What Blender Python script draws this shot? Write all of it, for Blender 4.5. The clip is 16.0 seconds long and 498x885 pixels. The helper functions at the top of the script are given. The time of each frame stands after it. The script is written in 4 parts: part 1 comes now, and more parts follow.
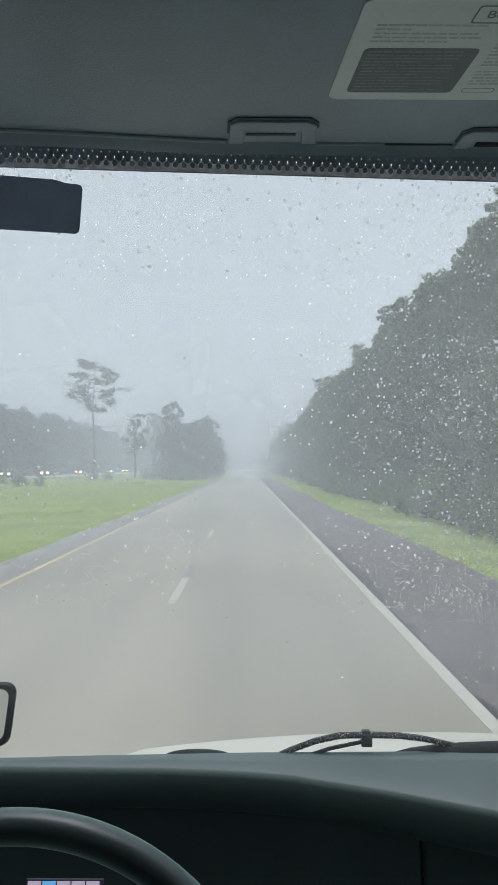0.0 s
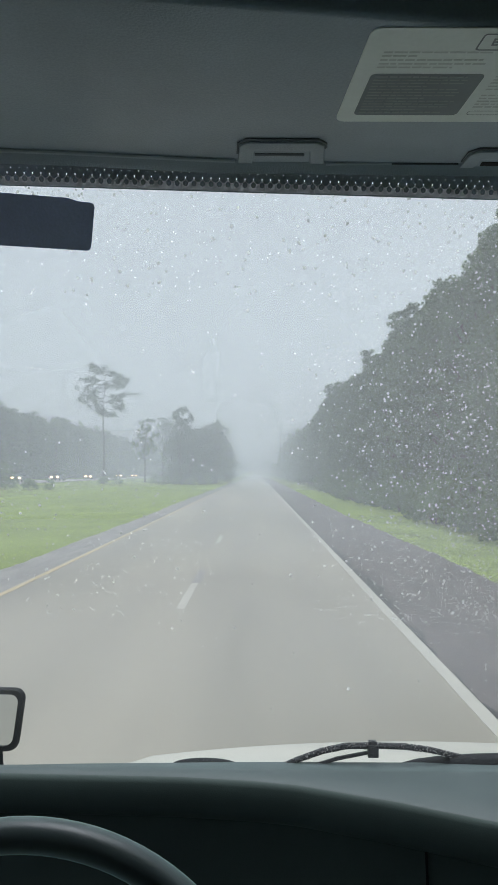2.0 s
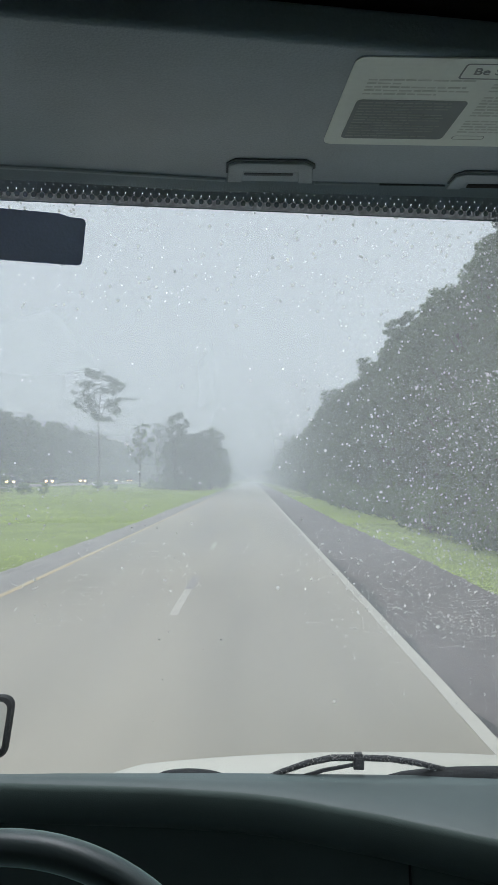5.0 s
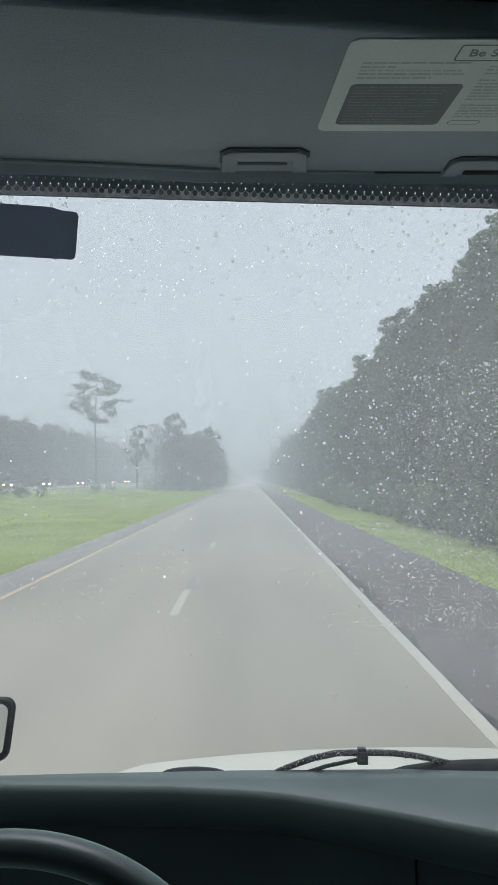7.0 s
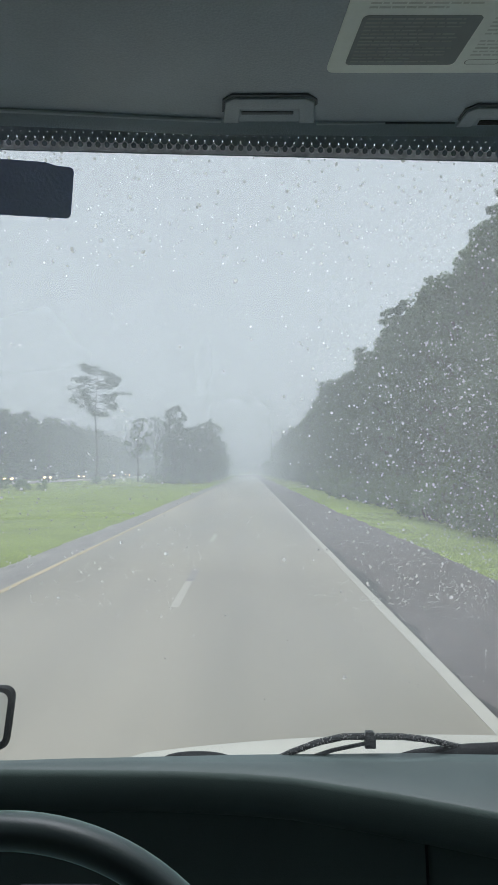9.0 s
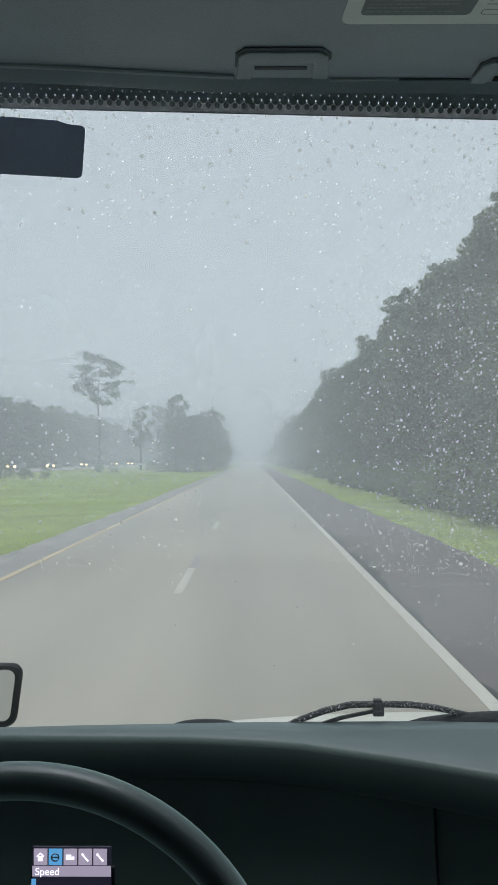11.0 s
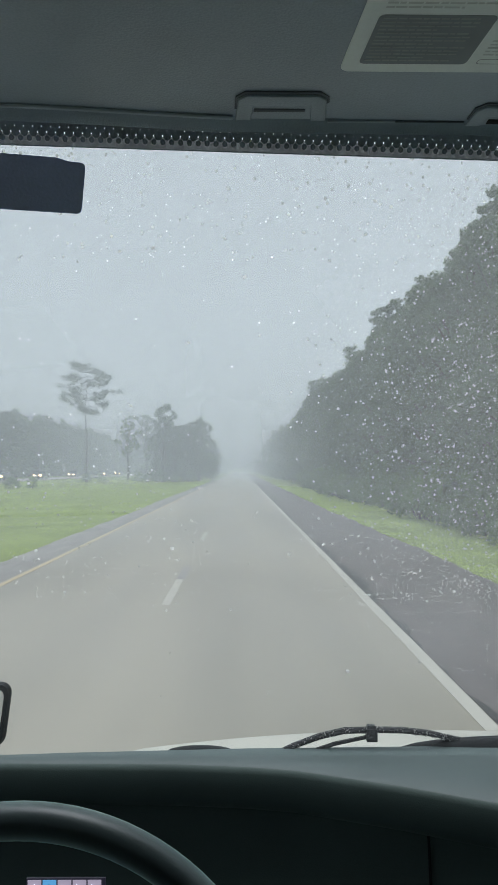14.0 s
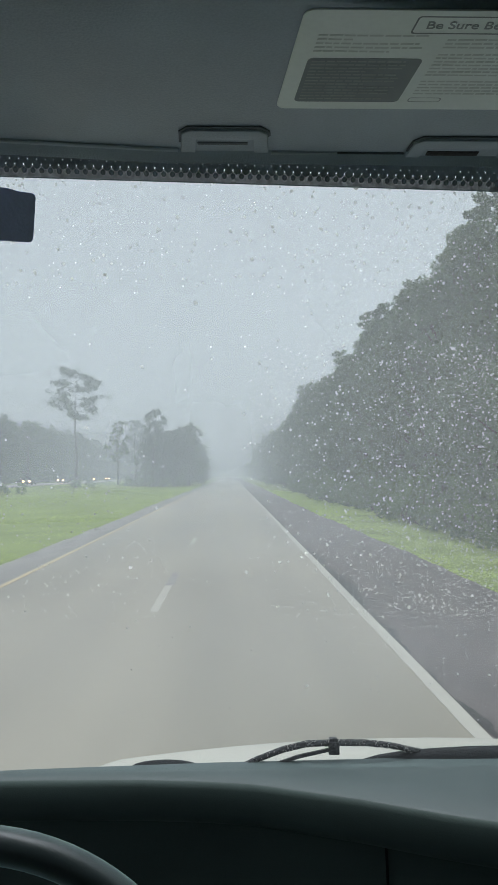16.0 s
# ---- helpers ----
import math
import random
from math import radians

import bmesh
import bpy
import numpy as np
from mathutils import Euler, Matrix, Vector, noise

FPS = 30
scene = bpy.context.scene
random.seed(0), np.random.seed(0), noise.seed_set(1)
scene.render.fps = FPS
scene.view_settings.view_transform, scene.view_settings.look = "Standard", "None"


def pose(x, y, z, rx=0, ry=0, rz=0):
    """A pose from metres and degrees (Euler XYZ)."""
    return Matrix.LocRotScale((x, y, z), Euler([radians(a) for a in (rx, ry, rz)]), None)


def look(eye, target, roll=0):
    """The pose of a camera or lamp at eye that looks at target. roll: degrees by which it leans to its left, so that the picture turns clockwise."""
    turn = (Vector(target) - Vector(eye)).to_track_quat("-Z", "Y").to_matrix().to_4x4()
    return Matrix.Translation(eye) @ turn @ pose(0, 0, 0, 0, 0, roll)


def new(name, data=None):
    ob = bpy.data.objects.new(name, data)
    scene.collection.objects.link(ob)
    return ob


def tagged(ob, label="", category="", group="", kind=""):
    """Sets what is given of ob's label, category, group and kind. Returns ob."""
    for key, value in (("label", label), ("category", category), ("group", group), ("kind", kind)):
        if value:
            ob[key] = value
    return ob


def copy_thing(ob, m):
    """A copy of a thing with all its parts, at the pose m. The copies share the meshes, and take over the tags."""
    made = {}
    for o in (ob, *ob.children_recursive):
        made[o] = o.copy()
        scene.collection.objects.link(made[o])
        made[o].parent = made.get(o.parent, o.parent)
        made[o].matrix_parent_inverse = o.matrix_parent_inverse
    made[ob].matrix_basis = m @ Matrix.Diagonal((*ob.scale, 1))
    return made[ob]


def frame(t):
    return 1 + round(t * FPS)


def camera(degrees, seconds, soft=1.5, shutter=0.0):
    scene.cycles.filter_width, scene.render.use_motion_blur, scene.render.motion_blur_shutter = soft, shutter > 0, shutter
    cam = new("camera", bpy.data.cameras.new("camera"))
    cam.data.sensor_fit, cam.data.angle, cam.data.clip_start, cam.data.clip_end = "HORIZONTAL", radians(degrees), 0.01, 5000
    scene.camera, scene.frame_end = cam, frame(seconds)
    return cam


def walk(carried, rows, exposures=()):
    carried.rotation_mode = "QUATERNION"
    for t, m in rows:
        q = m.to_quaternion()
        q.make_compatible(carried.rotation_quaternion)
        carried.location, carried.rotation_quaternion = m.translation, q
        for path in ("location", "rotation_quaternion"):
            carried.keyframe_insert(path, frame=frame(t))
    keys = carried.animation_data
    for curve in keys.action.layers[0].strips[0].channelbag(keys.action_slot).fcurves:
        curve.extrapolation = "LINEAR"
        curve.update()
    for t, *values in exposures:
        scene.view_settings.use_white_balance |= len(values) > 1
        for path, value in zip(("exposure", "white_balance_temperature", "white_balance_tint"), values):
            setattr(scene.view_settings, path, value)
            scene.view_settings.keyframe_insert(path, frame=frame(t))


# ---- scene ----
cam = camera(37.5, 16.0)
EXPOSURE = [(0.0, 0.37, 5950, 11.3), (8.5, 0.37, 5950, 11.3), (11.0, 0.22, 5930, 9.4), (16.0, 0.27, 5950, 9.8)]
PATH = [
    (0, (0.0, 0.025, 2.432), (0.002, 2.024, 2.5), 0.2),
    (0.5, (0.013, 0.025, 2.433), (0.008, 2.024, 2.505), -0.3),
    (1, (-0.001, 0.032, 2.425), (-0.021, 2.03, 2.496), 0.2),
    (1.5, (-0.006, 0.02, 2.435), (-0.029, 2.018, 2.51), 0.5),
    (2, (0.002, 0.013, 2.442), (-0.022, 2.011, 2.524), 0.5),
    (2.5, (-0.001, 0.014, 2.442), (-0.026, 2.012, 2.528), 0.9),
    (3, (-0.018, 0.026, 2.428), (-0.04, 2.025, 2.509), 1.6),
    (3.5, (-0.01, 0.022, 2.428), (-0.03, 2.02, 2.513), 1.9),
    (4, (0.014, 0.016, 2.447), (-0.002, 2.014, 2.532), 1.1),
    (4.5, (-0.037, 0.011, 2.429), (-0.055, 2.01, 2.514), 1.4),
    (5, (0.012, 0.004, 2.452), (0.0, 2.002, 2.551), 1.1),
    (7.5, (0.009, 0.021, 2.438), (0.005, 2.018, 2.534), 0.1),
    (8, (0.002, 0.053, 2.42), (-0.002, 2.051, 2.509), 0.4),
    (8.5, (0.007, 0.053, 2.421), (0.004, 2.051, 2.506), -0.0),
    (11, (-0.005, 0.054, 2.386), (-0.017, 2.053, 2.433), -0.0),
    (11.5, (0.027, 0.055, 2.418), (0.014, 2.054, 2.473), -0.2),
    (12, (0.031, 0.045, 2.415), (0.02, 2.045, 2.467), 0.1),
    (12.5, (0.04, 0.028, 2.429), (0.033, 2.027, 2.491), -0.1),
    (13, (0.048, 0.016, 2.439), (0.055, 2.014, 2.508), -0.6),
    (13.5, (-0.002, 0.017, 2.427), (0.008, 2.015, 2.501), -0.3),
    (14, (-0.016, 0.046, 2.413), (0.005, 2.044, 2.487), 0.1),
    (14.5, (-0.018, 0.033, 2.418), (0.001, 2.031, 2.498), 1.1),
    (15, (-0.002, 0.03, 2.415), (0.023, 2.028, 2.497), 1.5),
    (15.5, (0.014, 0.058, 2.409), (0.048, 2.056, 2.494), 1.4),
    (16, (0.031, 0.027, 2.434), (0.079, 2.024, 2.52), -0.3),
]
walk(cam, [(t, look(eye, target, roll)) for t, eye, target, roll in PATH], EXPOSURE)

MIST = 0.0054
WHEEL_AT, WHEEL_TILT, WHEEL_R = (-0.213, 0.696, 1.8672), 5.0, 0.2362

# ---------------------------------------------------------------- world and light
world = bpy.data.worlds.new("overcast_sky")
scene.world = world
world.use_nodes = True
wn, wl = world.node_tree.nodes, world.node_tree.links
sky = wn.new("ShaderNodeTexSky")
sky.sky_type, sky.sun_disc = "NISHITA", False
sky.sun_elevation, sky.sun_rotation = radians(78), radians(20)
sky.dust_density, sky.air_density = 4.0, 1.0
grey = wn.new("ShaderNodeHueSaturation")
grey.inputs["Saturation"].default_value = 0.2
wl.new(sky.outputs[0], grey.inputs["Color"])
wl.new(grey.outputs[0], wn["Background"].inputs["Color"])
wn["Background"].inputs["Strength"].default_value = 0.11

sun_data = bpy.data.lights.new("sun", "SUN")
sun_data.energy, sun_data.angle, sun_data.color = 1.4, radians(40), (1.0, 0.98, 0.95)
sun = new("sun", sun_data)
sun.matrix_world = look((0, 0, 60), (4.5, -12, 0))

# ---------------------------------------------------------------- materials


def shader(name, color, rough=0.6, metal=0.0, spread=0.15, scale=8.0, bump=0.15, fine=90.0, coat=0.0, stretch=(1, 1, 1), rough_spread=0.1, per_object=0.0, spec=0.5):
    """Principled material with coarse stains, fine grain and relief in world-size object coordinates."""
    m = bpy.data.materials.new(name)
    m.use_nodes = True
    n, l = m.node_tree.nodes, m.node_tree.links
    b = n["Principled BSDF"]
    co = n.new("ShaderNodeTexCoord")
    mp = n.new("ShaderNodeMapping")
    mp.inputs["Scale"].default_value = stretch
    l.new(co.outputs["Object"], mp.inputs[0])
    big, small = n.new("ShaderNodeTexNoise"), n.new("ShaderNodeTexNoise")
    big.inputs["Scale"].default_value, big.inputs["Detail"].default_value = scale, 5
    small.inputs["Scale"].default_value, small.inputs["Detail"].default_value = fine, 3
    l.new(mp.outputs[0], big.inputs[0])
    l.new(co.outputs["Object"], small.inputs[0])
    ramp = n.new("ShaderNodeValToRGB")
    lo = [max(0.0, c * (1 - spread)) for c in color]
    hi = [min(1.0, c * (1 + spread)) for c in color]
    ramp.color_ramp.elements[0].position, ramp.color_ramp.elements[1].position = 0.32, 0.68
    ramp.color_ramp.elements[0].color, ramp.color_ramp.elements[1].color = (*lo, 1), (*hi, 1)
    mixv = n.new("ShaderNodeMath")
    mixv.operation = "MULTIPLY_ADD"
    mixv.inputs[1].default_value, mixv.inputs[2].default_value = 0.35, 0.0
    l.new(small.outputs[0], mixv.inputs[0])
    add = n.new("ShaderNodeMath")
    add.operation = "MULTIPLY_ADD"
    add.inputs[1].default_value = 0.65
    l.new(big.outputs[0], add.inputs[0])
    l.new(mixv.outputs[0], add.inputs[2])
    last = add.outputs[0]
    if per_object:
        oi = n.new("ShaderNodeObjectInfo")
        sh = n.new("ShaderNodeMath")
        sh.operation = "MULTIPLY_ADD"
        sh.inputs[1].default_value = per_object
        l.new(oi.outputs["Random"], sh.inputs[0])
        l.new(last, sh.inputs[2])
        ce = n.new("ShaderNodeMath")
        ce.operation = "SUBTRACT"
        ce.inputs[1].default_value = per_object / 2
        l.new(sh.outputs[0], ce.inputs[0])
        last = ce.outputs[0]
    l.new(last, ramp.inputs[0])
    l.new(ramp.outputs[0], b.inputs["Base Color"])
    rr = n.new("ShaderNodeMapRange")
    rr.inputs[3].default_value, rr.inputs[4].default_value = max(0.02, rough - rough_spread), min(1.0, rough + rough_spread)
    l.new(big.outputs[0], rr.inputs[0])
    l.new(rr.outputs[0], b.inputs["Roughness"])
    b.inputs["Metallic"].default_value = metal
    b.inputs["Coat Weight"].default_value = coat
    b.inputs["Specular IOR Level"].default_value = spec
    if bump:
        bp = n.new("ShaderNodeBump")
        bp.inputs["Strength"].default_value, bp.inputs["Distance"].default_value = bump, 0.01
        l.new(small.outputs[0], bp.inputs["Height"])
        l.new(bp.outputs[0], b.inputs["Normal"])
    return m


def glowing(name, color, strength):
    m = bpy.data.materials.new(name)
    m.use_nodes = True
    b = m.node_tree.nodes["Principled BSDF"]
    b.inputs["Base Color"].default_value = (*[c * 0.3 for c in color], 1)
    b.inputs["Emission Color"].default_value = (*color, 1)
    b.inputs["Emission Strength"].default_value = strength
    return m


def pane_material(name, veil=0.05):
    """Thin clear glass with a faint film of water and dust that scatters daylight, thickened at right to put haze over
    the trees.
    """
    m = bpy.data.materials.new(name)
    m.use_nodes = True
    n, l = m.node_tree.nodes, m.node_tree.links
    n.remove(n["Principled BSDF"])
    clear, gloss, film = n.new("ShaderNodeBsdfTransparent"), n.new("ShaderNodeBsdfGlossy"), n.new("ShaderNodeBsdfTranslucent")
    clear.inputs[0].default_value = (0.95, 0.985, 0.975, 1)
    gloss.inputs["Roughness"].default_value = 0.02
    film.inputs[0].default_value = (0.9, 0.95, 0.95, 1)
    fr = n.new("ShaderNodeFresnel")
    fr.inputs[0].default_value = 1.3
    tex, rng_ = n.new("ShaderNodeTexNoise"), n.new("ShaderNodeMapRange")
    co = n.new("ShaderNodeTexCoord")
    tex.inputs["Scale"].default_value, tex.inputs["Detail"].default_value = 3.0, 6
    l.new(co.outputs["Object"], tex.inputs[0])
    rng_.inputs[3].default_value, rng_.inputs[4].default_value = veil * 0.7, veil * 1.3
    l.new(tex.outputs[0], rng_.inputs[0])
    # film graded for haze: more over the right wood, less low over the wiper
    sep, wet, film_haze_share = n.new("ShaderNodeSeparateXYZ"), n.new("ShaderNodeMapRange"), n.new("ShaderNodeMath")
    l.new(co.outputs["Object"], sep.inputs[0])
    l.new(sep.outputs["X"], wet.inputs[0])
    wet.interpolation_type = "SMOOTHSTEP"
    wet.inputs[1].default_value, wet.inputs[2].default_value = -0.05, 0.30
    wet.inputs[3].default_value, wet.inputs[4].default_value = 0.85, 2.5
    film_haze_share.operation = "MULTIPLY"
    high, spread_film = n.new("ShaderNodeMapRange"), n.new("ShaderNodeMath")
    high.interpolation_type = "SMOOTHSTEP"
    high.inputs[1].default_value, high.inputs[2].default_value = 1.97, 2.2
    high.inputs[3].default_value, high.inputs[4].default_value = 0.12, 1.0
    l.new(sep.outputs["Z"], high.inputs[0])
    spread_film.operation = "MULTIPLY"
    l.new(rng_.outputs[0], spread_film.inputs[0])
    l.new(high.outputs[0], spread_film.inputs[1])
    l.new(spread_film.outputs[0], film_haze_share.inputs[0])
    l.new(wet.outputs[0], film_haze_share.inputs[1])
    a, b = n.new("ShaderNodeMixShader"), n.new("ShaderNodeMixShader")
    l.new(film_haze_share.outputs[0], a.inputs[0])
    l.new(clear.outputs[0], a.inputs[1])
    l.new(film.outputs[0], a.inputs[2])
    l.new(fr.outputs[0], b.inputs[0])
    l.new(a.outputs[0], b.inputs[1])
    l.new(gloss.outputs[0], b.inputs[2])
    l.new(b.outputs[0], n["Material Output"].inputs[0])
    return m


def fade_material():
    """Fine black half-tone print: lets a little daylight through."""
    m = bpy.data.materials.new("half_tone_print")
    m.use_nodes = True
    n, l = m.node_tree.nodes, m.node_tree.links
    clear, mix = n.new("ShaderNodeBsdfTransparent"), n.new("ShaderNodeMixShader")
    n["Principled BSDF"].inputs["Base Color"].default_value = (0.05, 0.062, 0.075, 1)
    mix.inputs[0].default_value = 0.88
    l.new(clear.outputs[0], mix.inputs[1])
    l.new(n["Principled BSDF"].outputs[0], mix.inputs[2])
    l.new(mix.outputs[0], n["Material Output"].inputs[0])
    return m


def water_material():
    m = bpy.data.materials.new("rain_water")
    m.use_nodes = True
    b = m.node_tree.nodes["Principled BSDF"]
    b.inputs["Base Color"].default_value = (1, 1, 1, 1)
    b.inputs["Roughness"].default_value = 0.0
    b.inputs["IOR"].default_value = 1.33
    b.inputs["Transmission Weight"].default_value = 1.0
    n, l = m.node_tree.nodes, m.node_tree.links
    # white translucent share stands in for the bright sky seen in each drop
    sky_glow, mix = n.new("ShaderNodeBsdfTranslucent"), n.new("ShaderNodeMixShader")
    sky_glow.inputs[0].default_value = (0.98, 0.97, 0.93, 1)
    mix.inputs[0].default_value = 0.36
    l.new(b.outputs[0], mix.inputs[1])
    l.new(sky_glow.outputs[0], mix.inputs[2])
    l.new(mix.outputs[0], n["Material Output"].inputs[0])
    return m


def mist_material(thick):
    """A flat sheet that stands in for rain haze: lets most light through, scatters the rest, thins out with height."""
    m = bpy.data.materials.new("falling_rain_mist")
    m.use_nodes = True
    n, l = m.node_tree.nodes, m.node_tree.links
    n.remove(n["Principled BSDF"])
    clear, front, back = n.new("ShaderNodeBsdfTransparent"), n.new("ShaderNodeBsdfDiffuse"), n.new("ShaderNodeBsdfTranslucent")
    for s in (front, back):
        s.inputs[0].default_value = (0.522, 0.552, 0.550, 1)
    geo, sep, ht = n.new("ShaderNodeNewGeometry"), n.new("ShaderNodeSeparateXYZ"), n.new("ShaderNodeMapRange")
    l.new(geo.outputs["Position"], sep.inputs[0])
    l.new(sep.outputs["Z"], ht.inputs[0])
    ht.interpolation_type = "SMOOTHSTEP"
    ht.inputs[1].default_value, ht.inputs[2].default_value = 0.0, 150.0
    ht.inputs[3].default_value, ht.inputs[4].default_value = thick, thick * 0.8
    low = n.new("ShaderNodeMapRange")
    low.interpolation_type = "SMOOTHSTEP"
    low.inputs[1].default_value, low.inputs[2].default_value = -0.1, 1.25
    l.new(sep.outputs["Z"], low.inputs[0])
    settle = n.new("ShaderNodeMath")
    settle.operation = "MULTIPLY"
    l.new(ht.outputs[0], settle.inputs[0])
    l.new(low.outputs[0], settle.inputs[1])
    # each sheet thins out sideways before it meets the woods
    for edge, full in ((11.0, 4.0), (-52.0, -26.0)):
        side, kept = n.new("ShaderNodeMapRange"), n.new("ShaderNodeMath")
        side.interpolation_type = "SMOOTHSTEP"
        side.inputs[1].default_value, side.inputs[2].default_value = min(edge, full), max(edge, full)
        side.inputs[3].default_value, side.inputs[4].default_value = (1.0, 0.0) if edge > full else (0.0, 1.0)
        l.new(sep.outputs["X"], side.inputs[0])
        crest, over = n.new("ShaderNodeMapRange"), n.new("ShaderNodeMath")
        crest.interpolation_type = "SMOOTHSTEP"
        crest.inputs[1].default_value, crest.inputs[2].default_value = 13.0, 27.0
        l.new(sep.outputs["Z"], crest.inputs[0])
        over.operation = "MAXIMUM"
        l.new(side.outputs[0], over.inputs[0])
        l.new(crest.outputs[0], over.inputs[1])
        kept.operation = "MULTIPLY"
        l.new(settle.outputs[0], kept.inputs[0])
        l.new(over.outputs[0], kept.inputs[1])
        settle = kept
    tex, mul = n.new("ShaderNodeTexNoise"), n.new("ShaderNodeMath")
    tex.inputs["Scale"].default_value, tex.inputs["Detail"].default_value = 0.035, 3
    l.new(geo.outputs["Position"], tex.inputs[0])
    vary = n.new("ShaderNodeMapRange")
    vary.inputs[3].default_value, vary.inputs[4].default_value = 0.75, 1.25
    l.new(tex.outputs[0], vary.inputs[0])
    mul.operation = "MULTIPLY"
    l.new(vary.outputs[0], mul.inputs[0])
    l.new(settle.outputs[0], mul.inputs[1])
    # normals fixed upright so the haze takes light from the whole sky, whichever way the sheet faces
    up, down = n.new("ShaderNodeCombineXYZ"), n.new("ShaderNodeCombineXYZ")
    up.inputs[2].default_value, down.inputs[2].default_value = 1.0, -1.0
    l.new(up.outputs[0], front.inputs["Normal"])
    l.new(down.outputs[0], back.inputs["Normal"])
    both, mix = n.new("ShaderNodeAddShader"), n.new("ShaderNodeMixShader")
    l.new(front.outputs[0], both.inputs[0])
    l.new(back.outputs[0], both.inputs[1])
    l.new(mul.outputs[0], mix.inputs[0])
    l.new(clear.outputs[0], mix.inputs[1])
    l.new(both.outputs[0], mix.inputs[2])
    l.new(mix.outputs[0], n["Material Output"].inputs[0])
    return m


def leaf_material(name, color, spread=0.45):
    """Leaves: each one a little different, lit through from behind."""
    m = bpy.data.materials.new(name)
    m.use_nodes = True
    n, l = m.node_tree.nodes, m.node_tree.links
    b = n["Principled BSDF"]
    geo, oi, ramp, add = n.new("ShaderNodeNewGeometry"), n.new("ShaderNodeObjectInfo"), n.new("ShaderNodeValToRGB"), n.new("ShaderNodeMath")
    add.operation = "MULTIPLY_ADD"
    add.inputs[1].default_value = 0.35
    sc = n.new("ShaderNodeMath")
    sc.operation = "MULTIPLY"
    sc.inputs[1].default_value = 0.65
    l.new(geo.outputs["Random Per Island"], sc.inputs[0])
    l.new(oi.outputs["Random"], add.inputs[0])
    l.new(sc.outputs[0], add.inputs[2])
    l.new(add.outputs[0], ramp.inputs[0])
    ramp.color_ramp.elements[0].color = (*[c * (1 - spread) for c in color], 1)
    ramp.color_ramp.elements[1].color = (*[c * (1 + spread) for c in color], 1)
    l.new(ramp.outputs[0], b.inputs["Base Color"])
    b.inputs["Roughness"].default_value = 0.5
    tr, mix = n.new("ShaderNodeBsdfTranslucent"), n.new("ShaderNodeMixShader")
    l.new(ramp.outputs[0], tr.inputs[0])
    mix.inputs[0].default_value = 0.36
    l.new(b.outputs[0], mix.inputs[1])
    l.new(tr.outputs[0], mix.inputs[2])
    l.new(mix.outputs[0], n["Material Output"].inputs[0])
    return m


M_CONCRETE = shader("wet_concrete_pavement", (0.295, 0.275, 0.222), 0.4, spread=0.26, scale=0.35, bump=0.12, fine=60, stretch=(1.6, 0.12, 1), rough_spread=0.12)
M_ASPHALT = shader("wet_asphalt_shoulder", (0.125, 0.112, 0.105), 0.5, spread=0.35, scale=1.6, bump=0.6, fine=30, stretch=(1.5, 0.25, 1))
M_OLD_ASPHALT = shader("bleached_asphalt_shoulder", (0.24, 0.23, 0.21), 0.5, spread=0.35, scale=2.2, bump=0.5, fine=30, stretch=(1.5, 0.25, 1))
M_WET_EDGE = shader("soaked_asphalt_edge", (0.048, 0.046, 0.044), 0.45, spread=0.6, scale=5.0, bump=0.15, fine=40)
M_WHITE_LINE = shader("worn_white_road_paint", (0.45, 0.435, 0.375), 0.45, spread=0.12, scale=3, bump=0.2, fine=50)
M_YELLOW_LINE = shader("worn_yellow_road_paint", (0.46, 0.375, 0.23), 0.45, spread=0.15, scale=3, bump=0.2, fine=50)
M_BLACK_LINE = shader("dark_contrast_marking", (0.262, 0.25, 0.23), 0.4, spread=0.3, scale=2.5, bump=0.2, fine=50)
M_SOIL = shader("grassy_soil", (0.213, 0.264, 0.09), 0.9, spread=0.25, scale=0.25, bump=0.8, fine=9)
def lawn_material(name, color, spread):
    """Short wet grass: thin blades that take and pass on light from the whole sky, each a little different."""
    m = bpy.data.materials.new(name)
    m.use_nodes = True
    n, l = m.node_tree.nodes, m.node_tree.links
    n.remove(n["Principled BSDF"])
    geo, ramp, tex, add = n.new("ShaderNodeNewGeometry"), n.new("ShaderNodeValToRGB"), n.new("ShaderNodeTexNoise"), n.new("ShaderNodeMath")
    tex.inputs["Scale"].default_value, tex.inputs["Detail"].default_value = 0.25, 4
    l.new(geo.outputs["Position"], tex.inputs[0])
    add.operation = "MULTIPLY_ADD"
    add.inputs[1].default_value = 0.4
    l.new(geo.outputs["Random Per Island"], add.inputs[0])
    half = n.new("ShaderNodeMath")
    half.operation = "MULTIPLY"
    half.inputs[1].default_value = 0.6
    l.new(tex.outputs[0], half.inputs[0])
    l.new(half.outputs[0], add.inputs[2])
    ramp.color_ramp.elements[0].color = (*[c * (1 - spread) for c in color], 1)
    ramp.color_ramp.elements[1].color = (*[c * (1 + spread) for c in color], 1)
    l.new(add.outputs[0], ramp.inputs[0])
    front, back, both = n.new("ShaderNodeBsdfDiffuse"), n.new("ShaderNodeBsdfTranslucent"), n.new("ShaderNodeAddShader")
    for k, (lobe, z) in enumerate(((front, 1.0), (back, -1.0))):
        way = n.new("ShaderNodeCombineXYZ")
        way.inputs[2].default_value = z
        l.new(way.outputs[0], lobe.inputs["Normal"])
        l.new(ramp.outputs[0], lobe.inputs[0])
        l.new(lobe.outputs[0], both.inputs[k])
    l.new(both.outputs[0], n["Material Output"].inputs[0])
    return m


